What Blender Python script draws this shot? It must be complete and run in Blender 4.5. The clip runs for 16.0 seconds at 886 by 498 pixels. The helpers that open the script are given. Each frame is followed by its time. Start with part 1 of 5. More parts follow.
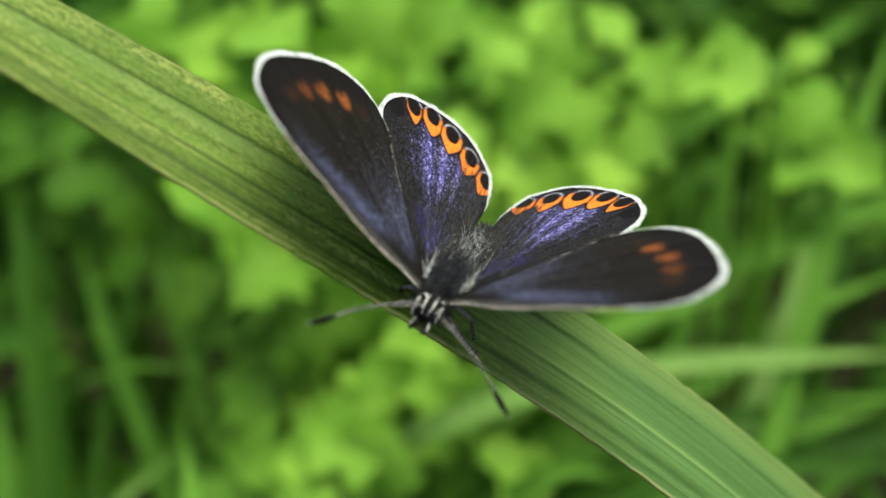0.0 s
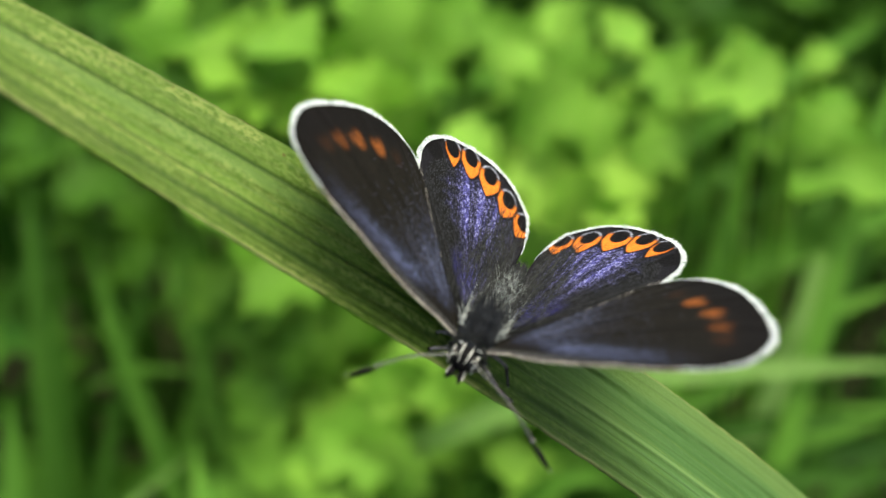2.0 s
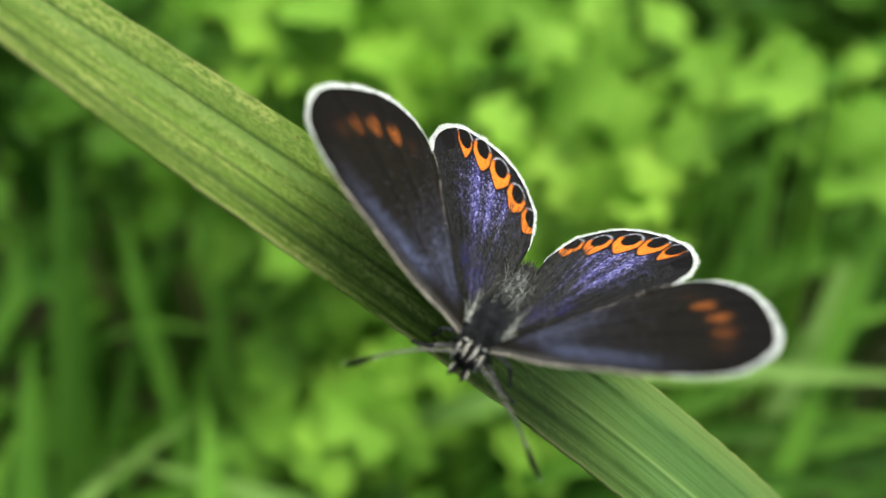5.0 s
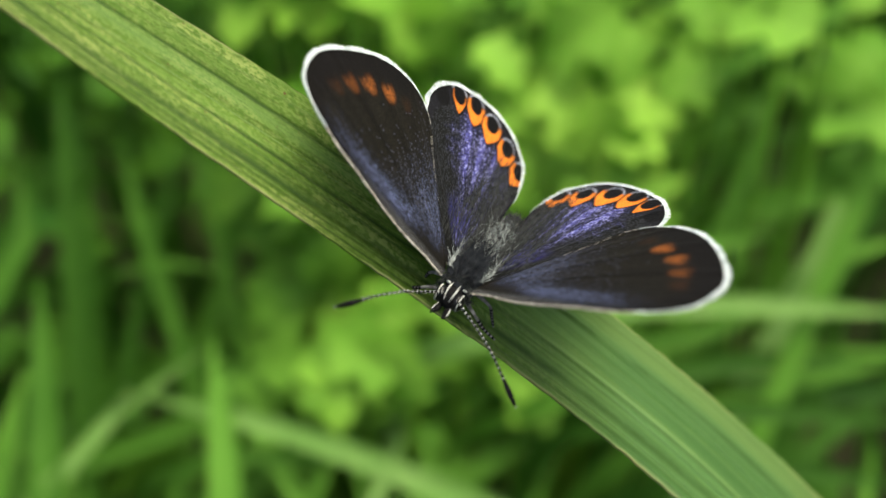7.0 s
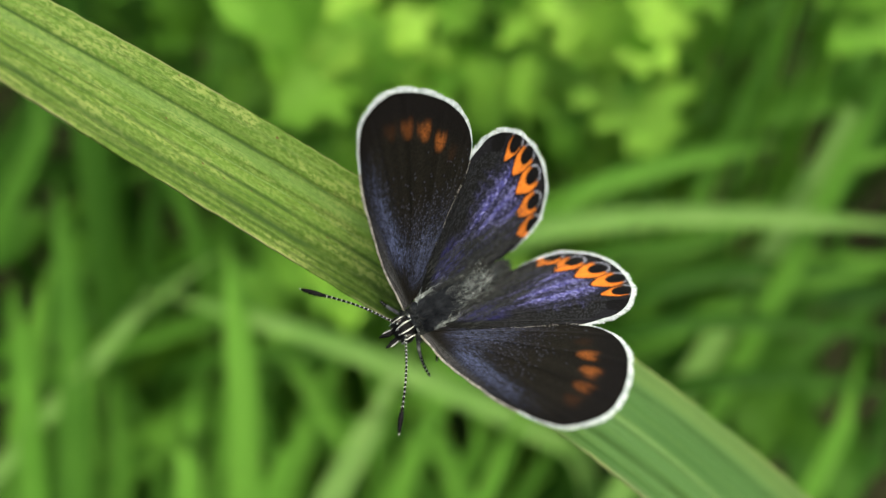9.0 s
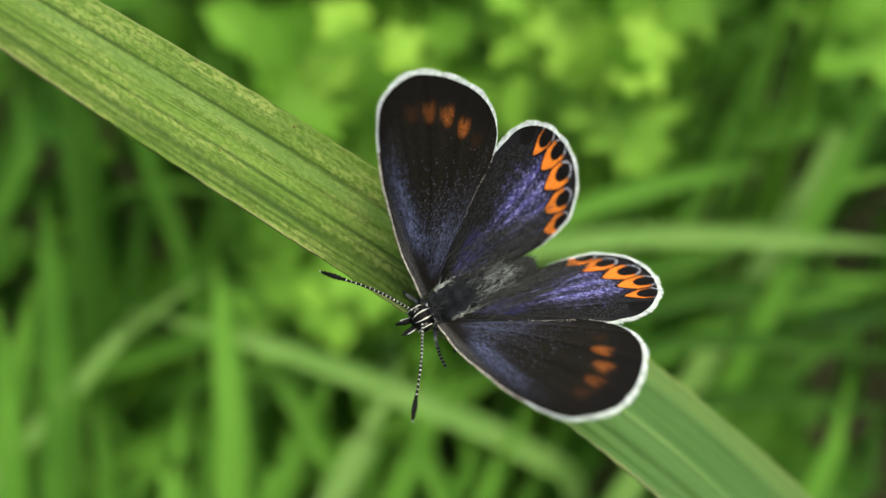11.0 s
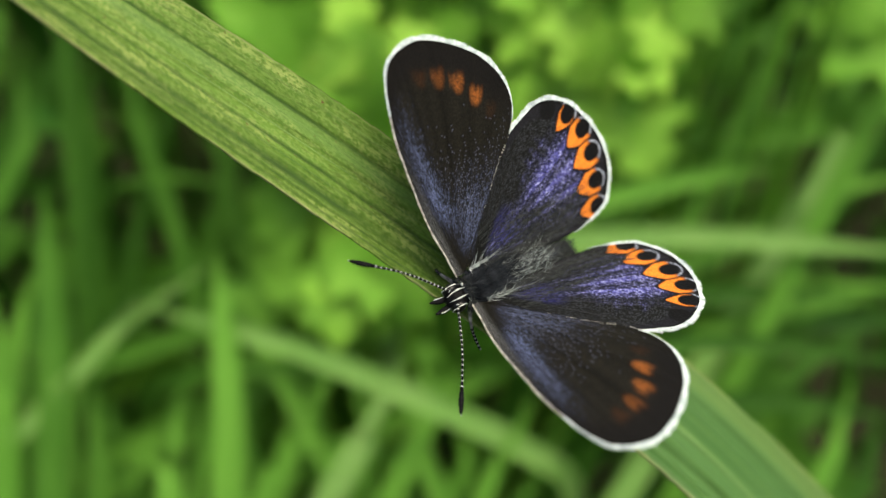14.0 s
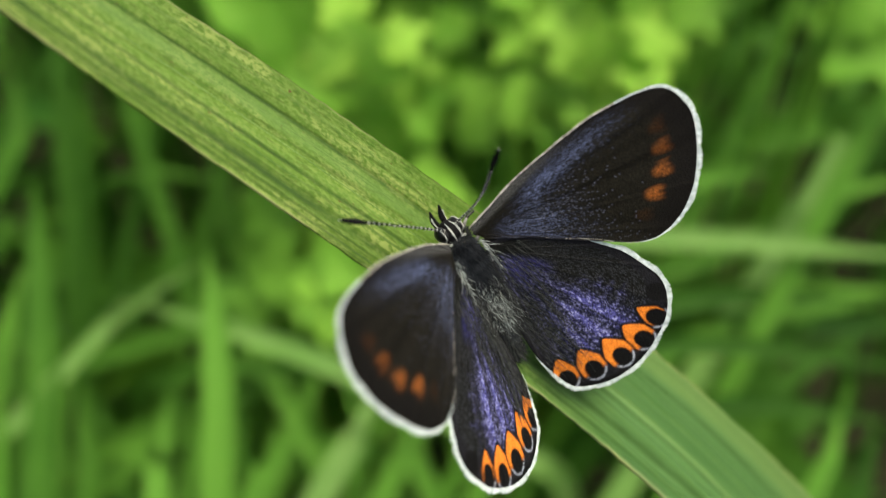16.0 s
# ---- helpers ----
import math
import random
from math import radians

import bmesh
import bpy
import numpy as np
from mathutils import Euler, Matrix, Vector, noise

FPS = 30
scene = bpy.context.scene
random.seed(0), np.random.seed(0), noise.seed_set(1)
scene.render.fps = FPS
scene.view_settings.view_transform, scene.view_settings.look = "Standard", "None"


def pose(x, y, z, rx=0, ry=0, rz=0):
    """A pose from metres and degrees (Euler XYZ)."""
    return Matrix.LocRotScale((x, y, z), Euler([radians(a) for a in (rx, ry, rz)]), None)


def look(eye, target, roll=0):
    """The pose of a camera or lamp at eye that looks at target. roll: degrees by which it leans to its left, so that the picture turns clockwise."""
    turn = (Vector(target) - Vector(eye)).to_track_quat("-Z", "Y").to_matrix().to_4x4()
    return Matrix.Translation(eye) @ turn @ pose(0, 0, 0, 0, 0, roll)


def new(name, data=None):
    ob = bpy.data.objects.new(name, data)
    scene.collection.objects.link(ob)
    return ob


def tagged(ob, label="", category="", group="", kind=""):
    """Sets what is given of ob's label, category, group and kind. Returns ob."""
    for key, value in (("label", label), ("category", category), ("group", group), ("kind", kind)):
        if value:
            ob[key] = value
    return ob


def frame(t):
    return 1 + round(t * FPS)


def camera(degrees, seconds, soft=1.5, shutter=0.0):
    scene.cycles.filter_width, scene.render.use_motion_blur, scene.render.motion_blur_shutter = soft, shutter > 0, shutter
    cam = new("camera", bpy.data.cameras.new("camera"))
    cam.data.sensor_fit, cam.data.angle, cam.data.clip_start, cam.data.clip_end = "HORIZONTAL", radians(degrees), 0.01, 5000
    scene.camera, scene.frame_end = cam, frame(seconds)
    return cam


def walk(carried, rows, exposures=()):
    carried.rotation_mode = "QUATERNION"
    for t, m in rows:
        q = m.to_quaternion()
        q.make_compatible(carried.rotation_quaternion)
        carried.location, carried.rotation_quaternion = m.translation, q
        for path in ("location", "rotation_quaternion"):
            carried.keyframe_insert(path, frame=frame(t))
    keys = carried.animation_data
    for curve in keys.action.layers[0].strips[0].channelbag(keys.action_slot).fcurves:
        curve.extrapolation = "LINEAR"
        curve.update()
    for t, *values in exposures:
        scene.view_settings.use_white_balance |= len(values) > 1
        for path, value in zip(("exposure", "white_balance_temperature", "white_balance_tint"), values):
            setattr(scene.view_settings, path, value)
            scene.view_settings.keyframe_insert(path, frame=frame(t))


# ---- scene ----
cam = camera(55.1, 16.0)
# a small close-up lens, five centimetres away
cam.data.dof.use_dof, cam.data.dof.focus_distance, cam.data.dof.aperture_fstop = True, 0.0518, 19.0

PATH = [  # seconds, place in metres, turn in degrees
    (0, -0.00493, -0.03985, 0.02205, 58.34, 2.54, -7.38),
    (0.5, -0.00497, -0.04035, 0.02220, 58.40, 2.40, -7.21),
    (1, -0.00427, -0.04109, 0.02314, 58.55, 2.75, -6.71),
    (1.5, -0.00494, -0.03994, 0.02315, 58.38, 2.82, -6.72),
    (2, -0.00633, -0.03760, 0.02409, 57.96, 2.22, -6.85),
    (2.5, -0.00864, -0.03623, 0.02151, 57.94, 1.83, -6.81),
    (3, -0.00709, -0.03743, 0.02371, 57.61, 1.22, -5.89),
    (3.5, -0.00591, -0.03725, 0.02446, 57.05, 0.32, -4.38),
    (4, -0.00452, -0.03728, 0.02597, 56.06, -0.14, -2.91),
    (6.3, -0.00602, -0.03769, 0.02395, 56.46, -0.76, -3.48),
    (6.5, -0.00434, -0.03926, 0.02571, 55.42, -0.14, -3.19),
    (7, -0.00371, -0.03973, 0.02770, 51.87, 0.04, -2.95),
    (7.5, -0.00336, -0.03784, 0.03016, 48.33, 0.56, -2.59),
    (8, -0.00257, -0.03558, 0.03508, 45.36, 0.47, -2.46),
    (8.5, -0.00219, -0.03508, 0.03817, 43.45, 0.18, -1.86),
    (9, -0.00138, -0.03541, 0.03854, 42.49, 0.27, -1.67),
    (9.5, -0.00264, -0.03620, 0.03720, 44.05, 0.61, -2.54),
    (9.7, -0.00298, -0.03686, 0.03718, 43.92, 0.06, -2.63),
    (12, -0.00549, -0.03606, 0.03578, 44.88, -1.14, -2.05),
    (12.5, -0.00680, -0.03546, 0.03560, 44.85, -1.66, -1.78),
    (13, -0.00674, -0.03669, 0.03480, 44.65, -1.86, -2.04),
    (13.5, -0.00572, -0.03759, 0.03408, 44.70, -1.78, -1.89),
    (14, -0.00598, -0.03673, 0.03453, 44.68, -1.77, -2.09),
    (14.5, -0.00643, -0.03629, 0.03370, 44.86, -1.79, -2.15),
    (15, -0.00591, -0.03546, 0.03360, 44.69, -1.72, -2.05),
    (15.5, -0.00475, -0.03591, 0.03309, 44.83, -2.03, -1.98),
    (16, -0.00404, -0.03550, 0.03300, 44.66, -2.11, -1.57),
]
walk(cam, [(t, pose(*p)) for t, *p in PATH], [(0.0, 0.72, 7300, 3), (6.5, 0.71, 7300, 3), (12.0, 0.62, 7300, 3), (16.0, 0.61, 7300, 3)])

# ---- light: bright overcast, the sun veiled ----
world = bpy.data.worlds.new("sky")
scene.world = world
world.use_nodes = True
sky_nodes = world.node_tree
sky = sky_nodes.nodes.new("ShaderNodeTexSky")
sky.sky_type, sky.sun_disc = "NISHITA", False
sky.sun_elevation, sky.sun_rotation = radians(73), radians(116)
sky.air_density, sky.dust_density, sky.ozone_density = 0.8, 6.0, 0.6
back = sky_nodes.nodes["Background"]
back.inputs["Strength"].default_value = 0.18
sky_nodes.links.new(sky.outputs["Color"], back.inputs["Color"])
sun = new("sun", bpy.data.lights.new("sun", "SUN"))
sun.data.energy, sun.data.angle, sun.data.color = 2.2, radians(40), (1.0, 0.95, 0.85)
sun.matrix_world = look((0.16, -0.08, 0.6), (0, 0, 0))

# ---- materials ----


def material(name, rough=0.5):
    m = bpy.data.materials.new(name)
    m.use_nodes = True
    m.node_tree.nodes["Principled BSDF"].inputs["Roughness"].default_value = rough
    return m, m.node_tree, m.node_tree.nodes["Principled BSDF"]


def add(tree, kind, **values):
    n = tree.nodes.new("ShaderNode" + kind)
    for key, value in values.items():
        n.inputs[key.replace("_", " ")].default_value = value
    return n


def mixed(tree, fac, a, b):
    """A colour between a and b (sockets or colours) by the socket or number fac."""
    n = tree.nodes.new("ShaderNodeMix")
    n.data_type = "RGBA"
    for slot, v in ((0, fac), (6, a), (7, b)):
        if isinstance(v, bpy.types.NodeSocket):
            tree.links.new(v, n.inputs[slot])
        else:
            n.inputs[slot].default_value = v if slot == 0 else (*v, 1)
    return n.outputs[2]


def ramp(tree, fac, low, high):
    n = add(tree, "MapRange", From_Min=low, From_Max=high)
    tree.links.new(fac, n.inputs["Value"])
    return n.outputs["Result"]


def bumped(tree, shader, height, strength, distance):
    n = add(tree, "Bump", Strength=strength, Distance=distance)
    tree.links.new(height, n.inputs["Height"])
    tree.links.new(n.outputs["Normal"], shader.inputs["Normal"])


def leaf_material(name, dark, light, through_light, rough=0.45, scale=90.0):
    """Living leaf: patchy green that lets light through."""
    m, tree, shader = material(name, rough)
    geo, info = tree.nodes.new("ShaderNodeNewGeometry"), tree.nodes.new("ShaderNodeObjectInfo")
    coords = tree.nodes.new("ShaderNodeTexCoord")
    grain = add(tree, "TexNoise", Scale=scale, Detail=4.0)
    fine = add(tree, "TexNoise", Scale=scale * 9, Detail=3.0)
    for n in (grain, fine):
        tree.links.new(coords.outputs["Object"], n.inputs["Vector"])
    total = tree.nodes.new("ShaderNodeMath")
    total.operation = "ADD"
    tree.links.new(geo.outputs["Random Per Island"], total.inputs[0])
    tree.links.new(info.outputs["Random"], total.inputs[1])
    part_random = tree.nodes.new("ShaderNodeMath")
    part_random.operation = "FRACT"
    tree.links.new(total.outputs[0], part_random.inputs[0])
    tone = mixed(tree, part_random.outputs[0], dark, light)
    tone = mixed(tree, ramp(tree, grain.outputs["Fac"], 0.42, 0.85), tone, light)
    tree.links.new(tone, shader.inputs["Base Color"])
    shader.inputs["Specular IOR Level"].default_value = 0.15
    bumped(tree, shader, fine.outputs["Fac"], 0.3, 0.0006)
    clear = tree.nodes.new("ShaderNodeBsdfTranslucent")
    tree.links.new(mixed(tree, 0.45, tone, through_light), clear.inputs["Color"])
    join = tree.nodes.new("ShaderNodeMixShader")
    join.inputs[0].default_value = 0.5
    tree.links.new(shader.outputs[0], join.inputs[1])
    tree.links.new(clear.outputs[0], join.inputs[2])
    tree.links.new(join.outputs[0], tree.nodes["Material Output"].inputs["Surface"])
    return m


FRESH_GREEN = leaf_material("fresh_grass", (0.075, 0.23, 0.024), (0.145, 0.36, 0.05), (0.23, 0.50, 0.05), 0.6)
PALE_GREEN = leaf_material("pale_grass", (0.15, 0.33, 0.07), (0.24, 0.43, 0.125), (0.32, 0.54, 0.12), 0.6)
# fresh grass again, with half and full shade put into the colour
HALF_SHADED_GREEN = leaf_material("half_shaded_grass", (0.042, 0.145, 0.014), (0.085, 0.235, 0.028), (0.15, 0.37, 0.03), 0.6)
SHADED_GREEN = leaf_material("shaded_grass", (0.017, 0.072, 0.007), (0.046, 0.145, 0.015), (0.080, 0.24, 0.017), 0.6)
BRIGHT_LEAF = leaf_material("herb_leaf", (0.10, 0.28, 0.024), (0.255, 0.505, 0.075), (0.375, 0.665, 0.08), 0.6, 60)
# the herb leaf again, sunlight, half shade and full shade put into the colour
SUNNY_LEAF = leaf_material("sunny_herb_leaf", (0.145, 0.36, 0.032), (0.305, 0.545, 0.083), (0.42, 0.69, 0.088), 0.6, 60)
HALF_SHADED_LEAF = leaf_material("half_shaded_herb_leaf", (0.05, 0.17, 0.015), (0.15, 0.34, 0.04), (0.25, 0.50, 0.045), 0.6, 60)
SHADED_LEAF = leaf_material("shaded_herb_leaf", (0.020, 0.088, 0.007), (0.070, 0.195, 0.017), (0.125, 0.32, 0.022), 0.6, 60)


def soil_material():
    m, tree, shader = material("soil", 0.95)
    coords = tree.nodes.new("ShaderNodeTexCoord")
    big, small = add(tree, "TexNoise", Scale=9.0, Detail=6.0), add(tree, "TexNoise", Scale=120.0, Detail=5.0)
    for n in (big, small):
        tree.links.new(coords.outputs["Object"], n.inputs["Vector"])
    # soil near black, the shade between the plants put into its colour
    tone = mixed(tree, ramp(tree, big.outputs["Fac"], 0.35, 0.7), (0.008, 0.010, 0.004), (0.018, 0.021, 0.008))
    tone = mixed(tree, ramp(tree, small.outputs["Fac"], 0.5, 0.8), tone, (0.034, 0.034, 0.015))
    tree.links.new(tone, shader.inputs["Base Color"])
    shader.inputs["Specular IOR Level"].default_value = 0.08
    bumped(tree, shader, small.outputs["Fac"], 0.8, 0.01)
    return m


SOIL = soil_material()


def blade_material():
    """The broad blade on which the butterfly sits: parallel veins, pale scuffs, a few rust specks."""
    m, tree, shader = material("broad_blade", 0.5)
    uv = tree.nodes.new("ShaderNodeUVMap")
    uv.uv_map = "UVMap"

    def noise_at(sx, sy, detail=4.0, rough=0.55):
        place = tree.nodes.new("ShaderNodeMapping")
        place.inputs["Scale"].default_value = (sx, sy, 1)
        tree.links.new(uv.outputs[0], place.inputs[0])
        n = add(tree, "TexNoise", Scale=1.0, Detail=detail, Roughness=rough)
        tree.links.new(place.outputs[0], n.inputs["Vector"])
        return n.outputs["Fac"]

    # the map runs in centimetres along the blade and from -1 to 1 across it
    parts = tree.nodes.new("ShaderNodeSeparateXYZ")
    tree.links.new(uv.outputs[0], parts.inputs[0])
    along = parts.outputs[0]
    veins, fine, wide = noise_at(0.16, 4.2, 3.0), noise_at(0.5, 19.0), noise_at(0.10, 1.9, 2.0)
    scuff, speck, mottle = noise_at(1.7, 2.6, 6.0, 0.7), noise_at(16.0, 9.0, 3.0), noise_at(24.0, 12.0, 5.0, 0.65)
    patch, grit, crease = noise_at(1.6, 2.8, 5.0, 0.65), noise_at(9.0, 14.0, 5.0, 0.7), noise_at(0.45, 11.0, 4.0)

    def product(a, b):
        n = tree.nodes.new("ShaderNodeMath")
        n.operation = "MULTIPLY"
        for slot, v in enumerate((a, b)):
            if isinstance(v, bpy.types.NodeSocket):
                tree.links.new(v, n.inputs[slot])
            else:
                n.inputs[slot].default_value = v
        return n.outputs[0]

    def furrow(centre, half):
        """1 along a furrow at this place across the blade, 0 beside it."""
        n = tree.nodes.new("ShaderNodeMath")
        n.operation = "SUBTRACT"
        n.inputs[1].default_value = centre
        tree.links.new(across, n.inputs[0])
        flat = tree.nodes.new("ShaderNodeMath")
        flat.operation = "ABSOLUTE"
        tree.links.new(n.outputs[0], flat.inputs[0])
        return ramp(tree, flat.outputs[0], half, half * 0.15)

    # the furrows drift outwards along the younger half
    drift = product(ramp(tree, along, 6.0, 8.5), 0.15)
    offset = tree.nodes.new("ShaderNodeMath")
    offset.operation = "SUBTRACT"
    tree.links.new(parts.outputs[1], offset.inputs[0])
    tree.links.new(drift, offset.inputs[1])
    across = offset.outputs[0]
    tone = mixed(tree, ramp(tree, veins, 0.38, 0.62), (0.060, 0.140, 0.013), (0.104, 0.208, 0.028))
    tone = mixed(tree, ramp(tree, fine, 0.46, 0.80), tone, (0.126, 0.236, 0.042))
    tone = mixed(tree, ramp(tree, wide, 0.56, 0.68), tone, (0.058, 0.120, 0.010))
    # the near band is a darker olive
    tone = mixed(tree, product(ramp(tree, parts.outputs[1], -0.30, -0.62), 0.5), tone, (0.066, 0.122, 0.012))
    old = ramp(tree, along, 7.6, 5.6)
    worn = product(product(ramp(tree, scuff, 0.28, 0.52), old), ramp(tree, mottle, 0.44, 0.56))
    tone = mixed(tree, product(worn, 0.55), tone, (0.205, 0.305, 0.070))
    tone = mixed(tree, product(product(ramp(tree, patch, 0.50, 0.60), ramp(tree, mottle, 0.40, 0.54)), product(old, 0.6)), tone, (0.31, 0.385, 0.115))
    tone = mixed(tree, product(product(ramp(tree, grit, 0.53, 0.62), old), 0.65), tone, (0.048, 0.092, 0.010))
    tone = mixed(tree, product(product(ramp(tree, crease, 0.55, 0.66), old), 0.6), tone, (0.040, 0.086, 0.012))
    # a smooth paler ridge beside the main furrow
    tone = mixed(tree, product(furrow(0.31, 0.15), 0.5), tone, (0.135, 0.252, 0.068))
    # the younger half towards the stalk is a cooler, cleaner green
    young = mixed(tree, ramp(tree, veins, 0.36, 0.64), (0.056, 0.142, 0.038), (0.084, 0.190, 0.058))
    young = mixed(tree, ramp(tree, fine, 0.50, 0.80), young, (0.120, 0.240, 0.082))
    young = mixed(tree, product(ramp(tree, across, 0.52, 0.60), 0.75), young, (0.122, 0.218, 0.062))
    # a thin pale line puts the fold's highlight into the colour
    young = mixed(tree, product(furrow(-0.12, 0.045), 0.55), young, (0.24, 0.38, 0.14))
    young = mixed(tree, product(ramp(tree, across, -1.0, -1.12), 0.8), young, (0.20, 0.25, 0.12))
    tone = mixed(tree, ramp(tree, along, 6.0, 7.6), tone, young)
    fade = ramp(tree, along, 9.5, 6.5)
    weak = tree.nodes.new("ShaderNodeMath")
    weak.operation = "MULTIPLY_ADD"
    weak.inputs[1].default_value, weak.inputs[2].default_value = 0.35, 0.65
    tree.links.new(fade, weak.inputs[0])
    # dark lines along the furrows put their crease shading into the blade's green
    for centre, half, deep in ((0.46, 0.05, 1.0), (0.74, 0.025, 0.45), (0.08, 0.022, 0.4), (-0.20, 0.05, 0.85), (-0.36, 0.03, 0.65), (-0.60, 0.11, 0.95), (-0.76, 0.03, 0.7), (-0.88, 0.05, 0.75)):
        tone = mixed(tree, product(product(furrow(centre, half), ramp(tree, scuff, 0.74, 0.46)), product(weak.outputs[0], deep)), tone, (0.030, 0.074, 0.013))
    tone = mixed(tree, product(ramp(tree, speck, 0.69, 0.75), old), tone, (0.10, 0.035, 0.02))
    tone = mixed(tree, product(ramp(tree, parts.outputs[1], -0.95, -1.0), ramp(tree, scuff, 0.40, 0.55)), tone, (0.26, 0.30, 0.12))
    tone = mixed(tree, product(ramp(tree, parts.outputs[1], 0.965, 0.99), ramp(tree, scuff, 0.38, 0.55)), tone, (0.25, 0.30, 0.11))
    shader.inputs["Specular IOR Level"].default_value = 0.16
    tree.links.new(tone, shader.inputs["Base Color"])
    relief = tree.nodes.new("ShaderNodeMath")
    relief.operation = "ADD"
    tree.links.new(fine, relief.inputs[0])
    tree.links.new(mottle, relief.inputs[1])
    bumped(tree, shader, relief.outputs[0], 0.7, 0.00015)
    clear = tree.nodes.new("ShaderNodeBsdfTranslucent")
    tree.links.new(mixed(tree, 0.3, tone, (0.3, 0.45, 0.04)), clear.inputs["Color"])
    join = tree.nodes.new("ShaderNodeMixShader")
    join.inputs[0].default_value = 0.3
    tree.links.new(shader.outputs[0], join.inputs[1])
    tree.links.new(clear.outputs[0], join.inputs[2])
    tree.links.new(join.outputs[0], tree.nodes["Material Output"].inputs["Surface"])
    return m


BLADE = blade_material()


def scale_material(name, rough, sheen):
    """Wing scales: pigment from the mesh's own colours, broken up into fine grains."""
    m, tree, shader = material(name, rough)
    pigment = tree.nodes.new("ShaderNodeVertexColor")
    pigment.layer_name = "pigment"
    coords = tree.nodes.new("ShaderNodeTexCoord")
    grains = add(tree, "TexVoronoi", Scale=9000.0)
    tree.links.new(coords.outputs["Object"], grains.inputs["Vector"])
    dim = tree.nodes.new("ShaderNodeMix")
    dim.data_type, dim.blend_type = "RGBA", "MULTIPLY"
    tree.links.new(pigment.outputs["Color"], dim.inputs[6])
    tree.links.new(mixed(tree, ramp(tree, grains.outputs["Distance"], 0.1, 0.7), (1.15, 1.15, 1.15), (0.7, 0.7, 0.7)), dim.inputs[7])
    dim.inputs[0].default_value = 1.0
    tree.links.new(dim.outputs[2], shader.inputs["Base Color"])
    bumped(tree, shader, grains.outputs["Distance"], 0.35, 0.00006)
    shader.inputs["Sheen Weight"].default_value = sheen
    shader.inputs["Sheen Roughness"].default_value = 0.4
    shader.inputs["Specular IOR Level"].default_value = 0.05
    return m


def plain(name, low, high, rough=0.6, scale=3000.0, gloss=0.12):
    m, tree, shader = material(name, rough)
    coords = tree.nodes.new("ShaderNodeTexCoord")
    n = add(tree, "TexNoise", Scale=scale, Detail=3.0)
    tree.links.new(coords.outputs["Object"], n.inputs["Vector"])
    tree.links.new(mixed(tree, ramp(tree, n.outputs["Fac"], 0.35, 0.65), low, high), shader.inputs["Base Color"])
    shader.inputs["Specular IOR Level"].default_value = gloss
    return m


WING = scale_material("wing_scales", 0.65, 0.015)
FRINGE = plain("white_fringe", (0.34, 0.41, 0.42), (0.60, 0.68, 0.69), 0.8)
COSTA = plain("buff_costal_scales", (0.20, 0.19, 0.165), (0.46, 0.46, 0.42), 0.8)
UNDER = plain("wing_underside", (0.24, 0.22, 0.20), (0.36, 0.34, 0.31), 0.8, 900.0)
CHITIN = plain("black_chitin", (0.003, 0.003, 0.0035), (0.008, 0.008, 0.009), 0.6, 3000.0, 0.05)
EYE = plain("black_eye", (0.002, 0.002, 0.0025), (0.006, 0.006, 0.007), 0.3, 3000.0, 0.3)
VEIN = plain("blade_vein", (0.09, 0.175, 0.03), (0.15, 0.25, 0.06), 0.5, 600.0)
WHITE_HAIR = plain("white_scales", (0.38, 0.41, 0.39), (0.60, 0.62, 0.60), 0.7)
RING_WHITE = plain("white_ring_scales", (0.30, 0.33, 0.31), (0.46, 0.48, 0.46), 0.7)
PALE_LEG = plain("pale_leg_scales", (0.09, 0.09, 0.085), (0.24, 0.24, 0.23), 0.7)
DARK_HAIR = plain("dark_body_scales", (0.005, 0.0062, 0.0085), (0.023, 0.027, 0.034), 0.7, 1500.0, 0.08)
GREY_HAIR = plain("grey_hair", (0.06, 0.07, 0.074), (0.32, 0.365, 0.365), 0.7)
BROWN_HAIR = plain("brown_grey_hair", (0.009, 0.0105, 0.011), (0.040, 0.045, 0.044), 0.7)

# ---- building helpers ----


def part(name, bm, mat, parent=None, label=""):
    """Links a bmesh, or vertices and faces, as one mesh object."""
    me = bpy.data.meshes.new(name)
    if isinstance(bm, tuple):
        me.from_pydata(np.asarray(bm[0]).tolist(), [], bm[1] if isinstance(bm[1], list) else bm[1].tolist())
    else:
        bm.to_mesh(me)
        bm.free()
    me.polygons.foreach_set("use_smooth", [True] * len(me.polygons))
    me.materials.append(mat)
    ob = new(name, me)
    ob.parent = parent
    return tagged(ob, label)


def spline(points, count):
    """Points spaced evenly along a smooth line through the given ones."""
    p = np.asarray(points, float)
    p = np.vstack([2 * p[0] - p[1], p, 2 * p[-1] - p[-2]])
    t = np.linspace(0, 1, 24, endpoint=False)[:, None]
    line = [0.5 * (2 * b + (c - a) * t + (2 * a - 5 * b + 4 * c - d) * t**2 + (3 * b - a - 3 * c + d) * t**3) for a, b, c, d in zip(p, p[1:], p[2:], p[3:])]
    line = np.vstack([*line, p[-2:-1]])
    s = np.r_[0, np.cumsum(np.linalg.norm(np.diff(line, axis=0), axis=1))]
    return np.stack([np.interp(np.linspace(0, s[-1], count), s, line[:, n]) for n in range(line.shape[1])], 1)


def grid_faces(rows, cols, shift=0, flip=False):
    n = (np.arange(rows - 1)[:, None] * cols + np.arange(cols - 1)).ravel() + shift
    f = np.stack([n, n + 1, n + cols + 1, n + cols], 1)
    return f[:, ::-1] if flip else f


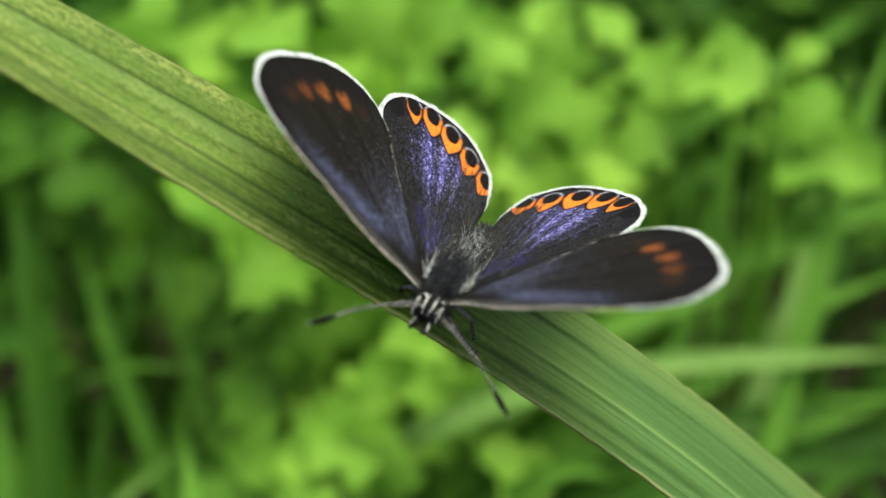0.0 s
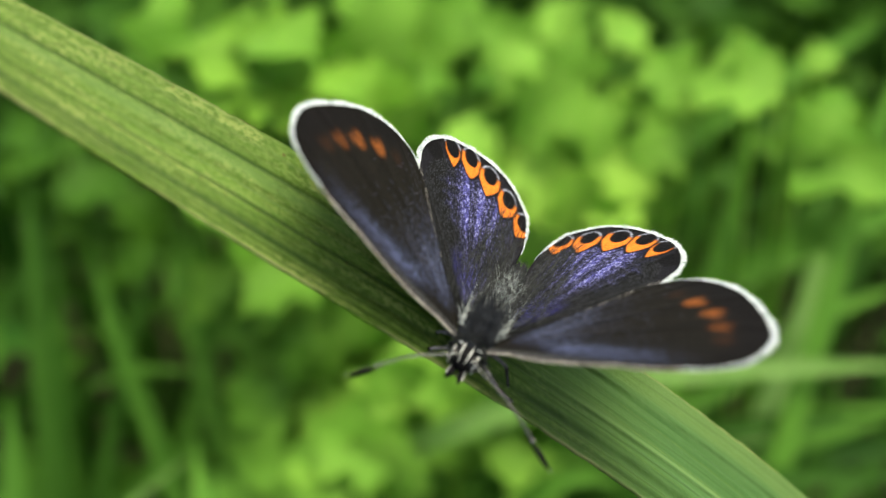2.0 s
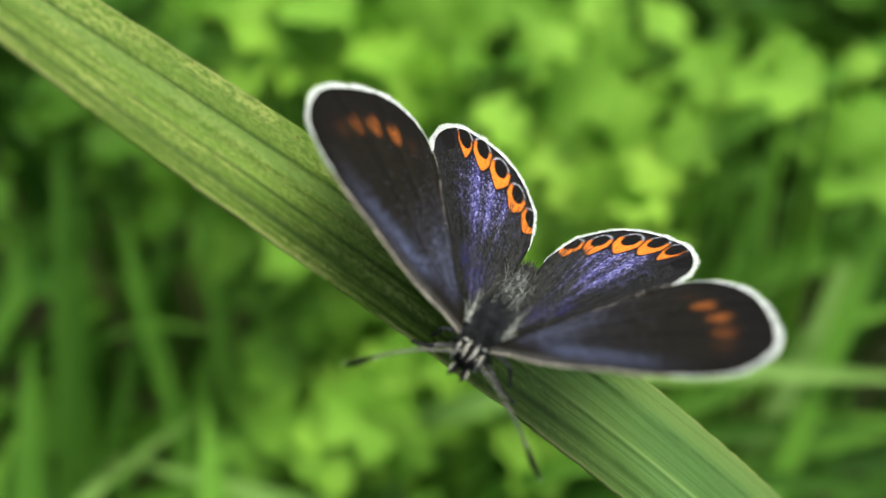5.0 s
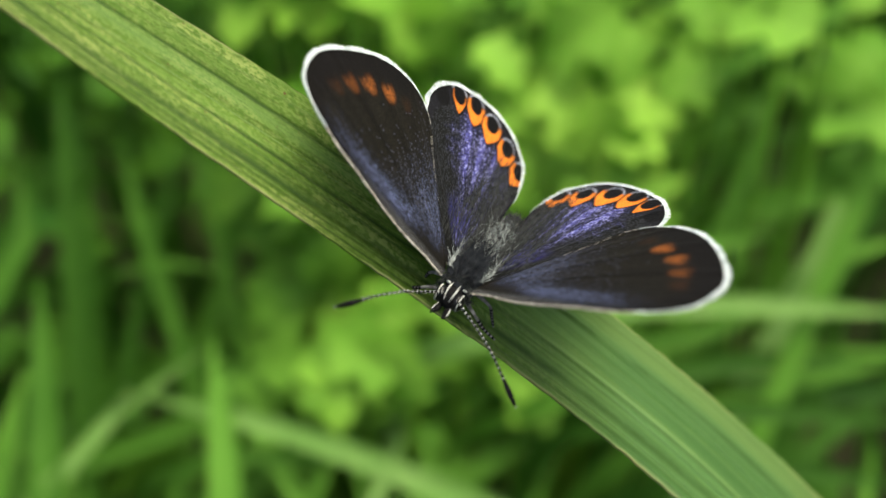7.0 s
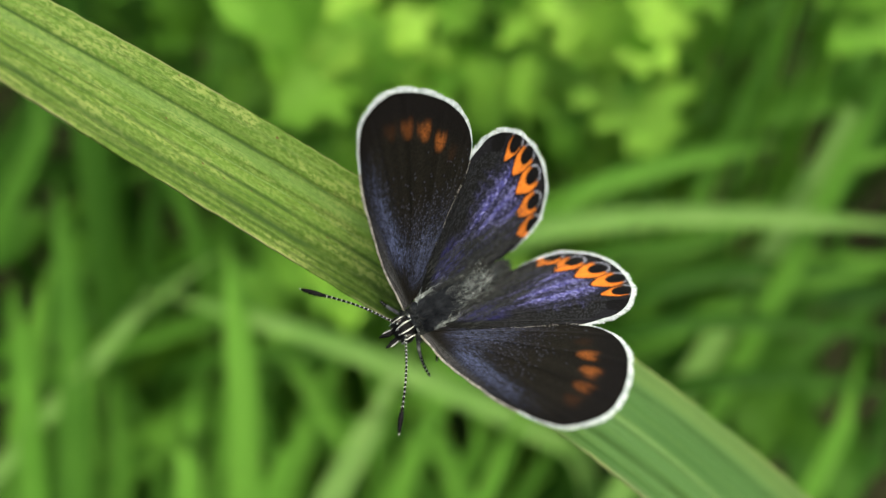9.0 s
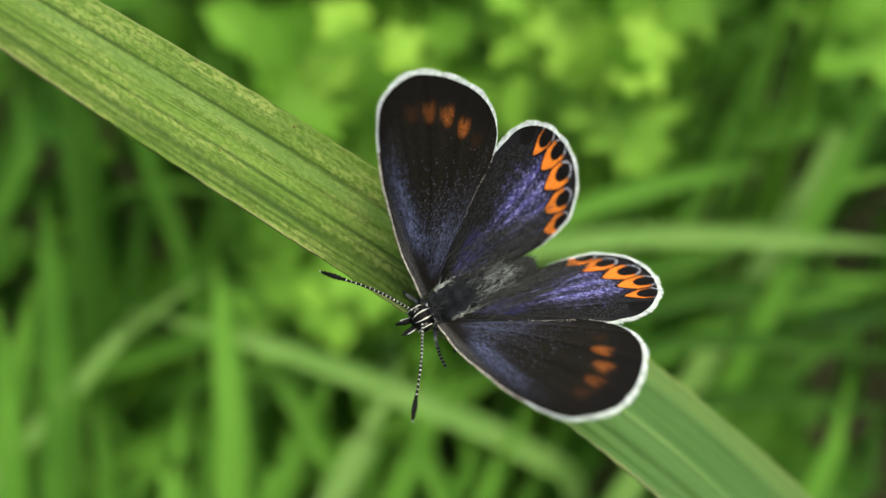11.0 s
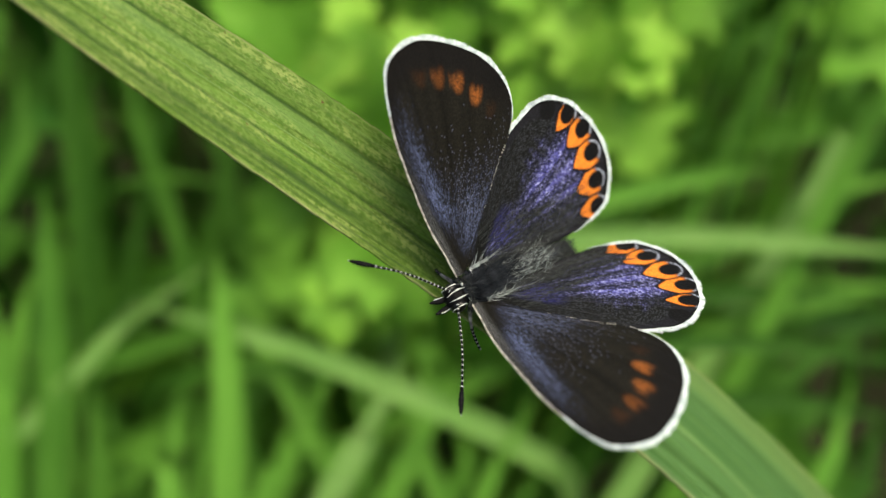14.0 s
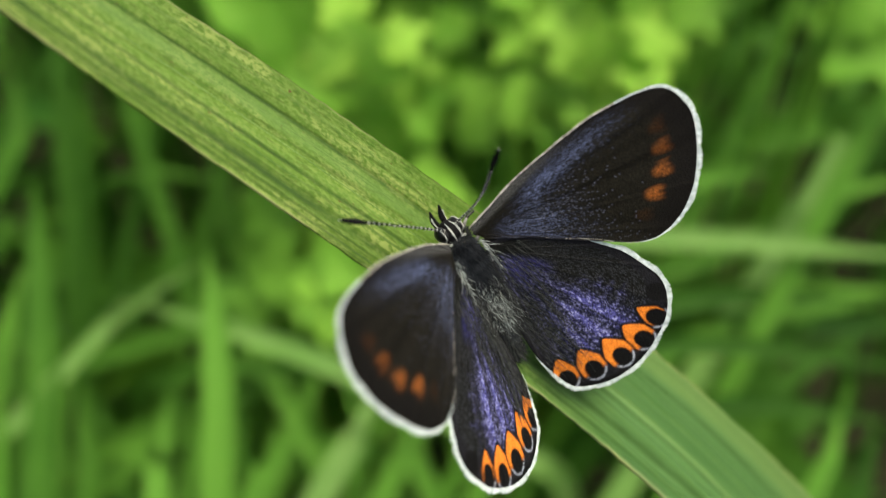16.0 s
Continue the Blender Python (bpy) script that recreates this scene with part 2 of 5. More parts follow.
def ribbon(line, widths, normal, fold, thick, ribs=9, waves=0.0):
    """A blade along line: folded along its middle, with thickness. Returns vertices, faces and the map (along, across)."""
    line, widths = np.asarray(line, float), np.asarray(widths, float)
    tangent = np.gradient(line, axis=0)
    tangent /= np.linalg.norm(tangent, axis=1)[:, None]
    side = np.cross(np.asarray(normal, float), tangent)
    side /= np.linalg.norm(side, axis=1)[:, None]
    up = np.cross(tangent, side)
    x = np.linspace(-1, 1, ribs)
    lift = fold * np.abs(x) + waves * np.cos(x * 34.0)
    top = line[:, None] + side[:, None] * (x * np.cos(fold))[None, :, None] * widths[:, None, None] / 2 + up[:, None] * lift[None, :, None] * widths[:, None, None] / 2
    low = top - up[:, None] * thick * (1 - 0.7 * np.abs(x))[None, :, None]
    n = len(line) * ribs
    verts = np.vstack([top.reshape(-1, 3), low.reshape(-1, 3)])
    edge = []
    for c in (0, ribs - 1):
        k = np.arange(len(line) - 1) * ribs + c
        e = np.stack([k, k + ribs, k + ribs + n, k + n], 1)
        edge.append(e if c == 0 else e[:, ::-1])
    ends = []
    for r in (0, len(line) - 1):
        k = np.arange(ribs - 1) + r * ribs
        e = np.stack([k, k + 1, k + 1 + n, k + n], 1)
        ends.append(e[:, ::-1] if r == 0 else e)
    faces = np.vstack([grid_faces(len(line), ribs, 0, True), grid_faces(len(line), ribs, n), *edge, *ends])
    s = np.r_[0, np.cumsum(np.linalg.norm(np.diff(line, axis=0), axis=1))] * 100
    m = np.stack(np.broadcast_arrays(s[:, None], x[None]), -1).reshape(-1, 2)
    return verts, faces, np.vstack([m, m])


def tube(line, radii, sides=8, cap=True):
    line, radii = np.asarray(line, float), np.asarray(radii, float)
    tangent = np.gradient(line, axis=0)
    tangent /= np.linalg.norm(tangent, axis=1)[:, None]
    ref = np.array([0.31, 0.17, 0.94])
    a = np.cross(tangent, ref)
    a /= np.linalg.norm(a, axis=1)[:, None]
    b = np.cross(tangent, a)
    w = np.linspace(0, 2 * np.pi, sides, endpoint=False)
    ring = line[:, None] + radii[:, None, None] * (a[:, None] * np.cos(w)[None, :, None] + b[:, None] * np.sin(w)[None, :, None])
    faces = [[r * sides + c, r * sides + (c + 1) % sides, (r + 1) * sides + (c + 1) % sides, (r + 1) * sides + c] for r in range(len(line) - 1) for c in range(sides)]
    if cap:
        faces += [list(range(sides))[::-1], [(len(line) - 1) * sides + c for c in range(sides)]]
    return ring.reshape(-1, 3), faces


# ---- ground ----
def ground_height(x, y):
    return -0.27 + 0.012 * np.sin(9 * x + 1) * np.cos(7 * y) + 0.006 * np.sin(31 * x) * np.sin(27 * y + 2)


near = np.linspace(-0.9, 0.9, 61)
reach = np.r_[-30, -10, -3, near, 3, 10, 30]
gx, gy = np.meshgrid(reach, reach + 0.4)
ground_verts = np.stack([gx, gy, ground_height(gx, gy)], -1).reshape(-1, 3)
tagged(part("ground", (ground_verts, grid_faces(len(reach), len(reach))), SOIL), "dark soil under the meadow plants, shade put into its colour", "ground", "", "structure")

# ---- the broad blade ----
def blade_edges(x):
    """Far and near edge of the blade, in metres, by the way x to the right in centimetres."""
    far = np.stack([x, 0.4884 - 0.1887 * x + 0.0075 * x**2 + 0.0037 * x**3, -0.3810 - 0.7705 * x - 0.0451 * x**2 - 0.0045 * x**3], 1)
    near = np.stack([x, -0.2373 - 0.2828 * x - 0.0280 * x**2 - 0.0003 * x**3, -0.8620 - 0.7689 * x - 0.0238 * x**2 - 0.0174 * x**3], 1)
    return far / 100, near / 100


def broad_blade():
    far, near = blade_edges(np.linspace(-4.6, 4.4, 190))
    line, side = (far + near) / 2, (far - near) / 2
    # the tip narrows; the other end runs on down to the ground
    side[:40] *= np.linspace(0.15, 1, 40)[:, None] ** 0.5
    down = spline([line[-12], line[-1], (0.065, 0.012, -0.12), (0.078, 0.02, -0.28)], 60)[14:]
    line = np.vstack([line, down])
    side = np.vstack([side, side[-1] * np.linspace(1, 0.6, len(down))[:, None]])
    tangent = np.gradient(line, axis=0)
    up = np.cross(side, tangent)
    up /= np.linalg.norm(up, axis=1)[:, None]
    up *= np.sign(up[:, 2:3])
    half = np.linalg.norm(side, axis=1)
    # edges slightly frayed
    fray = np.random.default_rng(8).uniform(-1.2, 1.2, (len(line), 2))
    fray = 0.010 * fray + 0.002 * np.stack([np.convolve(fray[:, n], np.ones(7) / 3, "same") for n in (0, 1)], 1)
    ribs = 91
    x = np.linspace(-1, 1, ribs)
    wave = np.random.default_rng(2).normal(0, 1, ribs)
    for centre, wide, depth in ((0.47, 0.03, 0.03), (0.08, 0.03, 0.015), (-0.20, 0.04, 0.025), (-0.60, 0.10, 0.05), (-0.84, 0.05, 0.025)):
        wave = wave - depth / 0.0018 * np.exp(-(((x - centre) / wide) ** 2))
    lift = 0.16 * (np.abs(x - 0.12) - 1 + 0.12 * x) + 0.0018 * np.convolve(wave, (0.25, 0.5, 0.25), "same")
    spread = x[None] * (1 + np.where(x > 0, fray[:, :1], fray[:, 1:]) * np.abs(x[None]) ** 12)
    top = line[:, None] + side[:, None] * spread[..., None] + up[:, None] * (lift[None] * half[:, None])[..., None]
    low = top - up[:, None] * 0.00022
    s = np.r_[0, np.cumsum(np.linalg.norm(np.diff(line, axis=0), axis=1))] * 100
    m = np.stack(np.broadcast_arrays(s[:, None], x[None]), -1).reshape(-1, 2)
    n = top.shape[0] * ribs
    edge = []
    for c in (0, ribs - 1):
        k = np.arange(len(line) - 1) * ribs + c
        edge.append(np.stack([k, k + ribs, k + ribs + n, k + n], 1))
    faces = np.vstack([grid_faces(len(line), ribs), grid_faces(len(line), ribs, n, True), *edge])
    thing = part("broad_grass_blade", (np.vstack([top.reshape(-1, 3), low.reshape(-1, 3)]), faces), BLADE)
    layer = thing.data.uv_layers.new(name="UVMap")
    index = np.empty(len(thing.data.loops), int)
    thing.data.loops.foreach_get("vertex_index", index)
    layer.data.foreach_set("uv", np.vstack([m, m])[index].ravel())
    tagged(thing, "broad ribbed green grass blade with pale scuffs", "grass blade")
    # raised veins, the thick one along the fold
    for c in (13, 29, 47, 59, 80):
        fold = c == 47
        rib = top[::2, c] - up[::2] * 0.00001
        part("midrib" if fold else "vein", tube(rib, np.full(len(rib), 0.00004 if fold else 0.000022), 5), VEIN, thing, "pale raised vein")
    return thing


broad_blade()

# ---- the butterfly; its own lengths are in centimetres, x ahead, y to its left, z up ----
CM = 0.01
ROOT = (0.02, 0.10, 0.06)
FORE = [(0.0, 0.155), (0.33, 0.275), (0.58, 0.335), (0.85, 0.385), (1.07, 0.385), (1.28, 0.36), (1.38, 0.31), (1.435, 0.22), (1.46, 0.1), (1.43, -0.04), (1.37, -0.18), (1.27, -0.33), (1.14, -0.44), (0.98, -0.485), (0.86, -0.465), (0.735, -0.395), (0.6, -0.29), (0.41, -0.17), (0.23, -0.06), (0.05, 0.03)]
HIND = [(0.02, 0.05), (0.25, -0.025), (0.45, -0.155), (0.61, -0.285), (0.75, -0.41), (0.83, -0.55), (0.895, -0.7), (0.89, -0.84), (0.82, -0.99), (0.7, -1.11), (0.56, -1.2), (0.4, -1.24), (0.25, -1.24), (0.11, -1.2), (0.03, -1.13), (-0.01, -1.01), (-0.035, -0.87), (-0.05, -0.7), (-0.05, -0.4), (-0.03, -0.1)]
FORE_SPOTS = [(1.23, 0.13, 0.05), (1.20, 0.010, 0.22), (1.145, -0.115, 0.42), (1.045, -0.222, 0.52), (0.94, -0.31, 0.03)]
HIND_SPOTS = [(0.795, -0.77, 0.0), (0.73, -0.928, 0.55), (0.604, -1.037, 0.95), (0.436, -1.076, 1.0), (0.245, -1.071, 1.0), (0.068, -1.06, 0.85)]
rng = np.random.default_rng(4)


def smooth(x, a, b):
    t = np.clip((x - a) / (b - a), 0, 1)
    return t * t * (3 - 2 * t)


def blend(c, other, k):
    return c + (np.asarray(other) - c) * k[:, None]


def streaks(angle, count, seed):
    """Soft random streaks that run out from the wing's root."""
    values = np.random.default_rng(seed).random(count + 2)
    return np.interp(angle, np.linspace(0, 1, count + 2), values)


def vein_lines(s, count):
    """1 on the dark veins that fan out from the root, 0 between them."""
    return np.exp(-(((((s * count) % 1) - 0.5) / 0.07) ** 2))


def fore_colours(u, v, s, rim, grain):
    n = len(u)
    c = np.tile((0.0080, 0.0073, 0.0056), (n, 1)) * (0.55 + 0.9 * rng.random((n, 1)))
    c *= ((0.75 + 0.5 * streaks(s, 60, 3)) * (1 - 0.35 * vein_lines(s, 13)))[:, None]
    c = blend(c, (0.005, 0.0045, 0.0045), smooth(rim, 0.27, 0.10) * smooth(u, 0.7, 1.1) * 0.85)
    costal = 0.155 + 0.255 * np.sin(np.clip(u, 0, 1.2) / 1.2 * np.pi / 2) - v
    dust = 0.85 * np.exp(-(((costal - 0.11) / 0.075) ** 2)) * smooth(u, 0.2, 0.5) * smooth(u, 1.25, 0.75)
    dust += 0.80 * smooth(u, 0.8, 0.3) * smooth(u, 0.04, 0.2) * smooth(costal, 0.05, 0.16) * (0.2 + 0.9 * streaks(s, 26, 7))
    dust = np.clip(dust, 0, 1)
    c = blend(c, (0.019, 0.022, 0.036), 0.35 * dust)
    c = blend(c, (0.088, 0.112, 0.215), dust * smooth(grain, 0.76 - 0.38 * dust, 0.96 - 0.3 * dust))
    c = blend(c, (0.22, 0.23, 0.24), 0.45 * smooth(costal, 0.075, 0.03) * smooth(u, 0.9, 0.15) * (rng.random(n) < 0.5))
    # stray pale scales over the inner half
    stray = smooth(u, 1.05, 0.2) * smooth(costal, 0.12, 0.3) * (0.3 + 0.9 * streaks(s, 40, 15))
    c = blend(c, (0.13, 0.145, 0.21), 0.6 * (rng.random(n) < 0.11 * stray))
    for x, y, strong in FORE_SPOTS:
        d = np.hypot(x, y - 0.05)
        ex, ey = x / d, (y - 0.05) / d
        along, across = (u - x) * ex + (v - y) * ey, -(u - x) * ey + (v - y) * ex
        ragged = 0.75 + 0.5 * streaks(s, 170, 21)
        wedge = 0.041 * ragged * (1 - np.clip(-along, 0, 0.1) / 0.15)
        k = smooth(np.abs(across), wedge * 1.55, wedge * 0.25) * smooth(along, 0.068 * ragged, 0.012) * smooth(along, -0.085, -0.03)
        notch = 0.6 * smooth(np.abs(across), 0.016, 0.004) * smooth(along, 0.0, 0.03)
        c = blend(c, (0.40, 0.125, 0.026), np.clip(k * strong * (1 - notch) * (0.25 + 0.85 * grain + 0.25 * rng.random(n)), 0, 1))
    return c


def hind_colours(u, v, s, rim, grain):
    n = len(u)
    c = np.tile((0.0056, 0.0060, 0.0058), (n, 1)) * (0.6 + 0.8 * rng.random((n, 1)))
    reach = np.hypot(u, v)
    fan = np.arctan2(-v, u)  # from the leading edge round to the body
    edge = 0.77 + 0.14 * streaks(reach, 24, 5)
    c = blend(c, (0.060, 0.064, 0.078), 0.55 * (rng.random(n) < 0.20) * smooth(reach, 0.1, 0.4))
    blue = smooth(fan, edge - 0.08, edge + 0.20) * smooth(reach, 0.08, 0.2) * (1 - 0.85 * smooth(fan, 1.34, 1.58)) * smooth(rim, 0.07, 0.17)
    blue *= 0.36 + 0.80 * smooth(reach, 0.45, 0.78) + 0.5 * smooth(reach, 0.5, 0.25)
    k = np.clip(blue * (0.22 + 0.98 * streaks(s, 90, 11)) * (1 - 0.7 * vein_lines(s, 17) * smooth(reach, 0.3, 0.6)), 0, 1)
    c = blend(c, (0.017, 0.018, 0.075), 0.6 * k)
    c = blend(c, (0.085, 0.088, 0.30), k * smooth(grain, 0.66 - 0.42 * k, 0.86 - 0.32 * k))
    c = blend(c, (0.36, 0.38, 0.66), 0.9 * k * smooth(grain, 0.68, 0.80))
    c = blend(c, (0.045, 0.045, 0.30), 0.75 * smooth(reach, 0.50, 0.3) * smooth(reach, 0.14, 0.26) * smooth(fan, 0.66, 0.9) * smooth(fan, 1.42, 1.15) * (0.45 + 0.8 * streaks(s, 50, 8)) * smooth(grain, 0.35, 0.7))
    c = blend(c, (0.045, 0.047, 0.046), 0.8 * smooth(fan, 1.34, 1.55) * smooth(reach, 1.15, 0.7) * rng.random(n))
    c = blend(c, (0.010, 0.010, 0.013), 0.85 * smooth(rim, 0.17, 0.12))
    c = blend(c, (0.004, 0.004, 0.0045), smooth(rim, 0.045, 0.03))
    for x, y, strong in HIND_SPOTS:
        x, y = x * 0.985, y * 0.985
        d = np.hypot(x - 0.05, y)
        ex, ey = (x - 0.05) / d, y / d
        along, across = (u - x) * ex + (v - y) * ey, np.abs(-(u - x) * ey + (v - y) * ex)
        if strong:
            def crescent(grow):
                width = (0.083 * strong**0.5 + grow) * np.clip((along + 0.140 * strong**0.5 + 1.4 * grow) / 0.11, 0, 1) ** 0.75
                return smooth(across, width * 1.06 + 0.002, width * 0.94 - 0.002) * smooth(along, 0.075 + grow, 0.035) * (along > -0.145 * strong**0.5 - 1.5 * grow)
            c = blend(c, (0.006, 0.006, 0.007), crescent(0.016) * 0.95)
            c = blend(c, (0.74, 0.215, 0.030), crescent(0.0) * np.clip(0.62 + 0.5 * grain + 0.1 * rng.random(n), 0, 1))
            pale = smooth(np.abs(np.hypot((along - 0.030) * 0.85, across) - 0.076), 0.009, 0.002) * smooth(along, 0.05, 0.08)
            c = blend(c, (0.36, 0.40, 0.50), pale * 0.9 * (rng.random(n) < 0.8))
        spot = smooth(np.hypot((along - 0.040) / 0.071, across / 0.057), 1.08, 0.94)
        c = blend(c, (0.0045, 0.0045, 0.005), spot)
    return c


def wing(name, outline, paint, mirror, parent):
    """One wing in its own plane: outwards u, forwards v; upper face painted, underside pale grey."""
    across, out = 360, 170
    fore, side = paint is fore_colours, -1 if mirror else 1

    def margin(count):
        line = spline(outline, count)
        tang = np.gradient(line, axis=0)
        tang /= np.linalg.norm(tang, axis=1)[:, None]
        away = np.stack([tang[:, 1], -tang[:, 0]], 1)
        away *= np.sign(((line - line.mean(0)) * away).sum(1))[:, None]
        place = np.linspace(0, 1, count)
        if fore:
            size = 0.006 + 0.015 * smooth(place, 0.34, 0.46) * smooth(place, 0.72, 0.62) - 0.0028 * smooth(place, 0.68, 0.76)
        else:
            size = 0.002 + 0.019 * smooth(place, 0.16, 0.28) * smooth(place, 0.80, 0.70)
        return line, tang, away, size, place

    line, tang, away, size, place = margin(across)
    rim_line = line - away * (size * 0.85)[:, None]
    root = np.array((0.0, 0.105) if fore else (0.02, -0.02))
    r = np.linspace(0, 1, out) ** 0.85
    p = root + (rim_line - root)[None] * r[:, None, None]
    u, v = p[..., 0].ravel(), p[..., 1].ravel()
    s = np.broadcast_to(place, (out, across)).ravel()
    deep = np.repeat(r, across)
    rim = (np.linalg.norm(rim_line - root, axis=1)[None] * (1 - r[:, None])).ravel()
    # scales in small clusters, drawn out along the veins
    coarse = np.kron(rng.random((out // 3 + 1, across // 2 + 1)), np.ones((3, 2)))[:out, :across]
    fine = rng.random((out, across))
    colours = paint(u, v, s, rim, (0.42 * coarse + 0.58 * fine).ravel())
    # veins as low ridges, and a gentle camber
    z = 0.035 * np.sin(np.pi * np.clip(u / 1.45, 0, 1)) * (1 if fore else 0.5) + 0.004 * np.exp(-(((((s * 11) % 1) - 0.5) / 0.09) ** 2)) * smooth(deep, 0.1, 0.3)
    z += 0.006 * np.sin(s * 34) * smooth(deep, 0.5, 1.0)
    top = np.stack([v, side * u, z], 1) * CM
    ob = part(name, (top, grid_faces(out, across, 0, not mirror)), WING, parent)
    rgba = np.ones((len(u), 4), np.float32)
    rgba[:, :3] = colours
    ob.data.color_attributes.new("pigment", "FLOAT_COLOR", "POINT").data.foreach_set("color", rgba.ravel())
    few = np.arange(0, across, 6)
    low = np.stack([v, side * u, z - 0.007], 1).reshape(out, across, 3)[::8][:, few] * CM
    part("underside", (low.reshape(-1, 3), grid_faces(low.shape[0], low.shape[1], 0, mirror)), UNDER, ob, "pale grey underside")
    # fringe of hair scales along the margin, in scallops between the veins
    count = 900
    line, tang, away, size, place = margin(count)
    reach = size * (0.66 + 0.56 * np.abs(np.sin(place * np.pi * 17)) ** 0.7)
    zline = np.interp(place, np.linspace(0, 1, across), z.reshape(out, across)[-1])
    local, pieces, edge_pieces = np.random.default_rng(9), [], []
    for i in range(count):
        if size[i] < 0.0026 or (fore and place[i] > 0.90):
            continue
        if fore and place[i] > 0.74 and local.random() < 0.6:
            continue
        for level in (0.005, -0.004):
            length = reach[i] * local.uniform(0.75, 1.1)
            a = line[i] - away[i] * (size[i] + 0.4 * min(size[i], 0.03))
            tip = line[i] - away[i] * (size[i] - length) + tang[i] * local.normal(0, 0.2) * length
            half = tang[i] * local.uniform(0.0028, 0.0048)
            q = np.array([a - half, a + half, tip + half * 0.5, tip - half * 0.5])
            (edge_pieces if fore and not 0.31 < place[i] < 0.74 else pieces).append(np.stack([q[:, 1], side * q[:, 0], zline[i] + level + np.array([0, 0, 1, 1]) * local.normal(0, 0.12) * size[i]], 1) * CM)
    part("fringe", (np.vstack(pieces), np.arange(4 * len(pieces)).reshape(-1, 4)), FRINGE, ob, "white hair-scale fringe")
    if fore:
        part("costal_edge", (np.vstack(edge_pieces), np.arange(4 * len(edge_pieces)).reshape(-1, 4)), COSTA, ob, "pale buff leading edge and dull trailing hair")
    return ob


def hairs(roots, ways, lengths, width, bend, seed):
    """Fine tapering hairs, two quads and a tip each."""
    local = np.random.default_rng(seed)
    verts, faces = [], []
    for root, way, length in zip(roots, ways, lengths):
        way = way / np.linalg.norm(way)
        side = np.cross(way, local.normal(size=3))
        side /= np.linalg.norm(side)
        sag = local.normal(size=3) * bend
        k = len(verts)
        for f, wd in ((0, 1), (0.5, 0.8)):
            m = root + way * length * f + sag * length * f * f
            verts += [m - side * width * wd, m + side * width * wd]
        verts.append(root + way * length + sag * length)
        faces += [[k, k + 1, k + 3, k + 2], [k + 2, k + 3, k + 4]]
    return np.array(verts) * CM, faces


def lump(rings, sides=28):
    """A closed body of revolution along x from rows of x, z, half width, half height."""
    w = np.linspace(0, 2 * np.pi, sides, endpoint=False)
    rings = np.asarray(rings, float)
    verts = np.stack([np.broadcast_to(rings[:, :1], (len(rings), sides)), rings[:, 2:3] * np.cos(w), rings[:, 1:2] + rings[:, 3:4] * np.sin(w)], -1).reshape(-1, 3)
    faces = [[a * sides + b, a * sides + (b + 1) % sides, (a + 1) * sides + (b + 1) % sides, (a + 1) * sides + b] for a in range(len(rings) - 1) for b in range(sides)]
    faces += [list(range(sides))[::-1], [(len(rings) - 1) * sides + b for b in range(sides)]]
    return verts * CM, faces


def egg(centre, radii, rows=14, sides=20):
    a = np.linspace(0.02, np.pi - 0.02, rows)[:, None]
    b = np.linspace(0, 2 * np.pi, sides, endpoint=False)
    v = np.stack(np.broadcast_arrays(np.cos(a), np.sin(a) * np.cos(b), np.sin(a) * np.sin(b)), -1).reshape(-1, 3) * radii + centre
    faces = [[r * sides + c, r * sides + (c + 1) % sides, (r + 1) * sides + (c + 1) % sides, (r + 1) * sides + c] for r in range(rows - 1) for c in range(sides)]
    return v * CM, faces


def antenna(name, parent):
    """Banded shaft along x with a slender club; black, with white rings as parts."""
    x = np.linspace(0, 0.72, 90)
    band = 0.0068 + 0.0012 * np.cos(x * 2 * np.pi / 0.03)
    club = 0.0095 * np.exp(-(((x - 0.635) / 0.065) ** 2))
    radius = (band + club) * np.clip((0.722 - x) / 0.015, 0.15, 1)
    drop = 0.05 * np.sin(x / 0.72 * np.pi) ** 1.5
    line = np.stack([x, 0 * x, drop], 1) * CM
    ob = part(name, tube(line, radius * CM, 10), CHITIN, parent, "black antenna with white rings and a club")
    for c in np.arange(0.03, 0.57, 0.031):
        xs = np.array([c - 0.0027, c, c + 0.0027])
        part("ring", tube(np.stack([xs, 0 * xs, np.interp(xs, x, drop)], 1) * CM, (np.interp(xs, x, radius) + 0.0010) * CM, 10), RING_WHITE, ob, "white ring")
    part("tip", egg((0.721, 0, 0), (0.006, 0.0042, 0.0042), 8, 10), RING_WHITE, ob, "pale tip of the club")
    return ob


def leg(parent, hip, knee, ankle, foot):
    line = spline([hip, knee, ankle, foot], 26)
    thick = np.interp(np.linspace(0, 1, 26), [0, 0.3, 0.6, 1], [0.018, 0.012, 0.0085, 0.006])
    ob = part("leg", tube(line * CM, thick * CM, 8), PALE_LEG, parent, "pale grey leg with black bands")
    for k in range(13, 25, 2):
        part("band", tube(line[k : k + 2] * CM, (thick[k : k + 2] + 0.003) * CM, 8), CHITIN, ob, "black band")


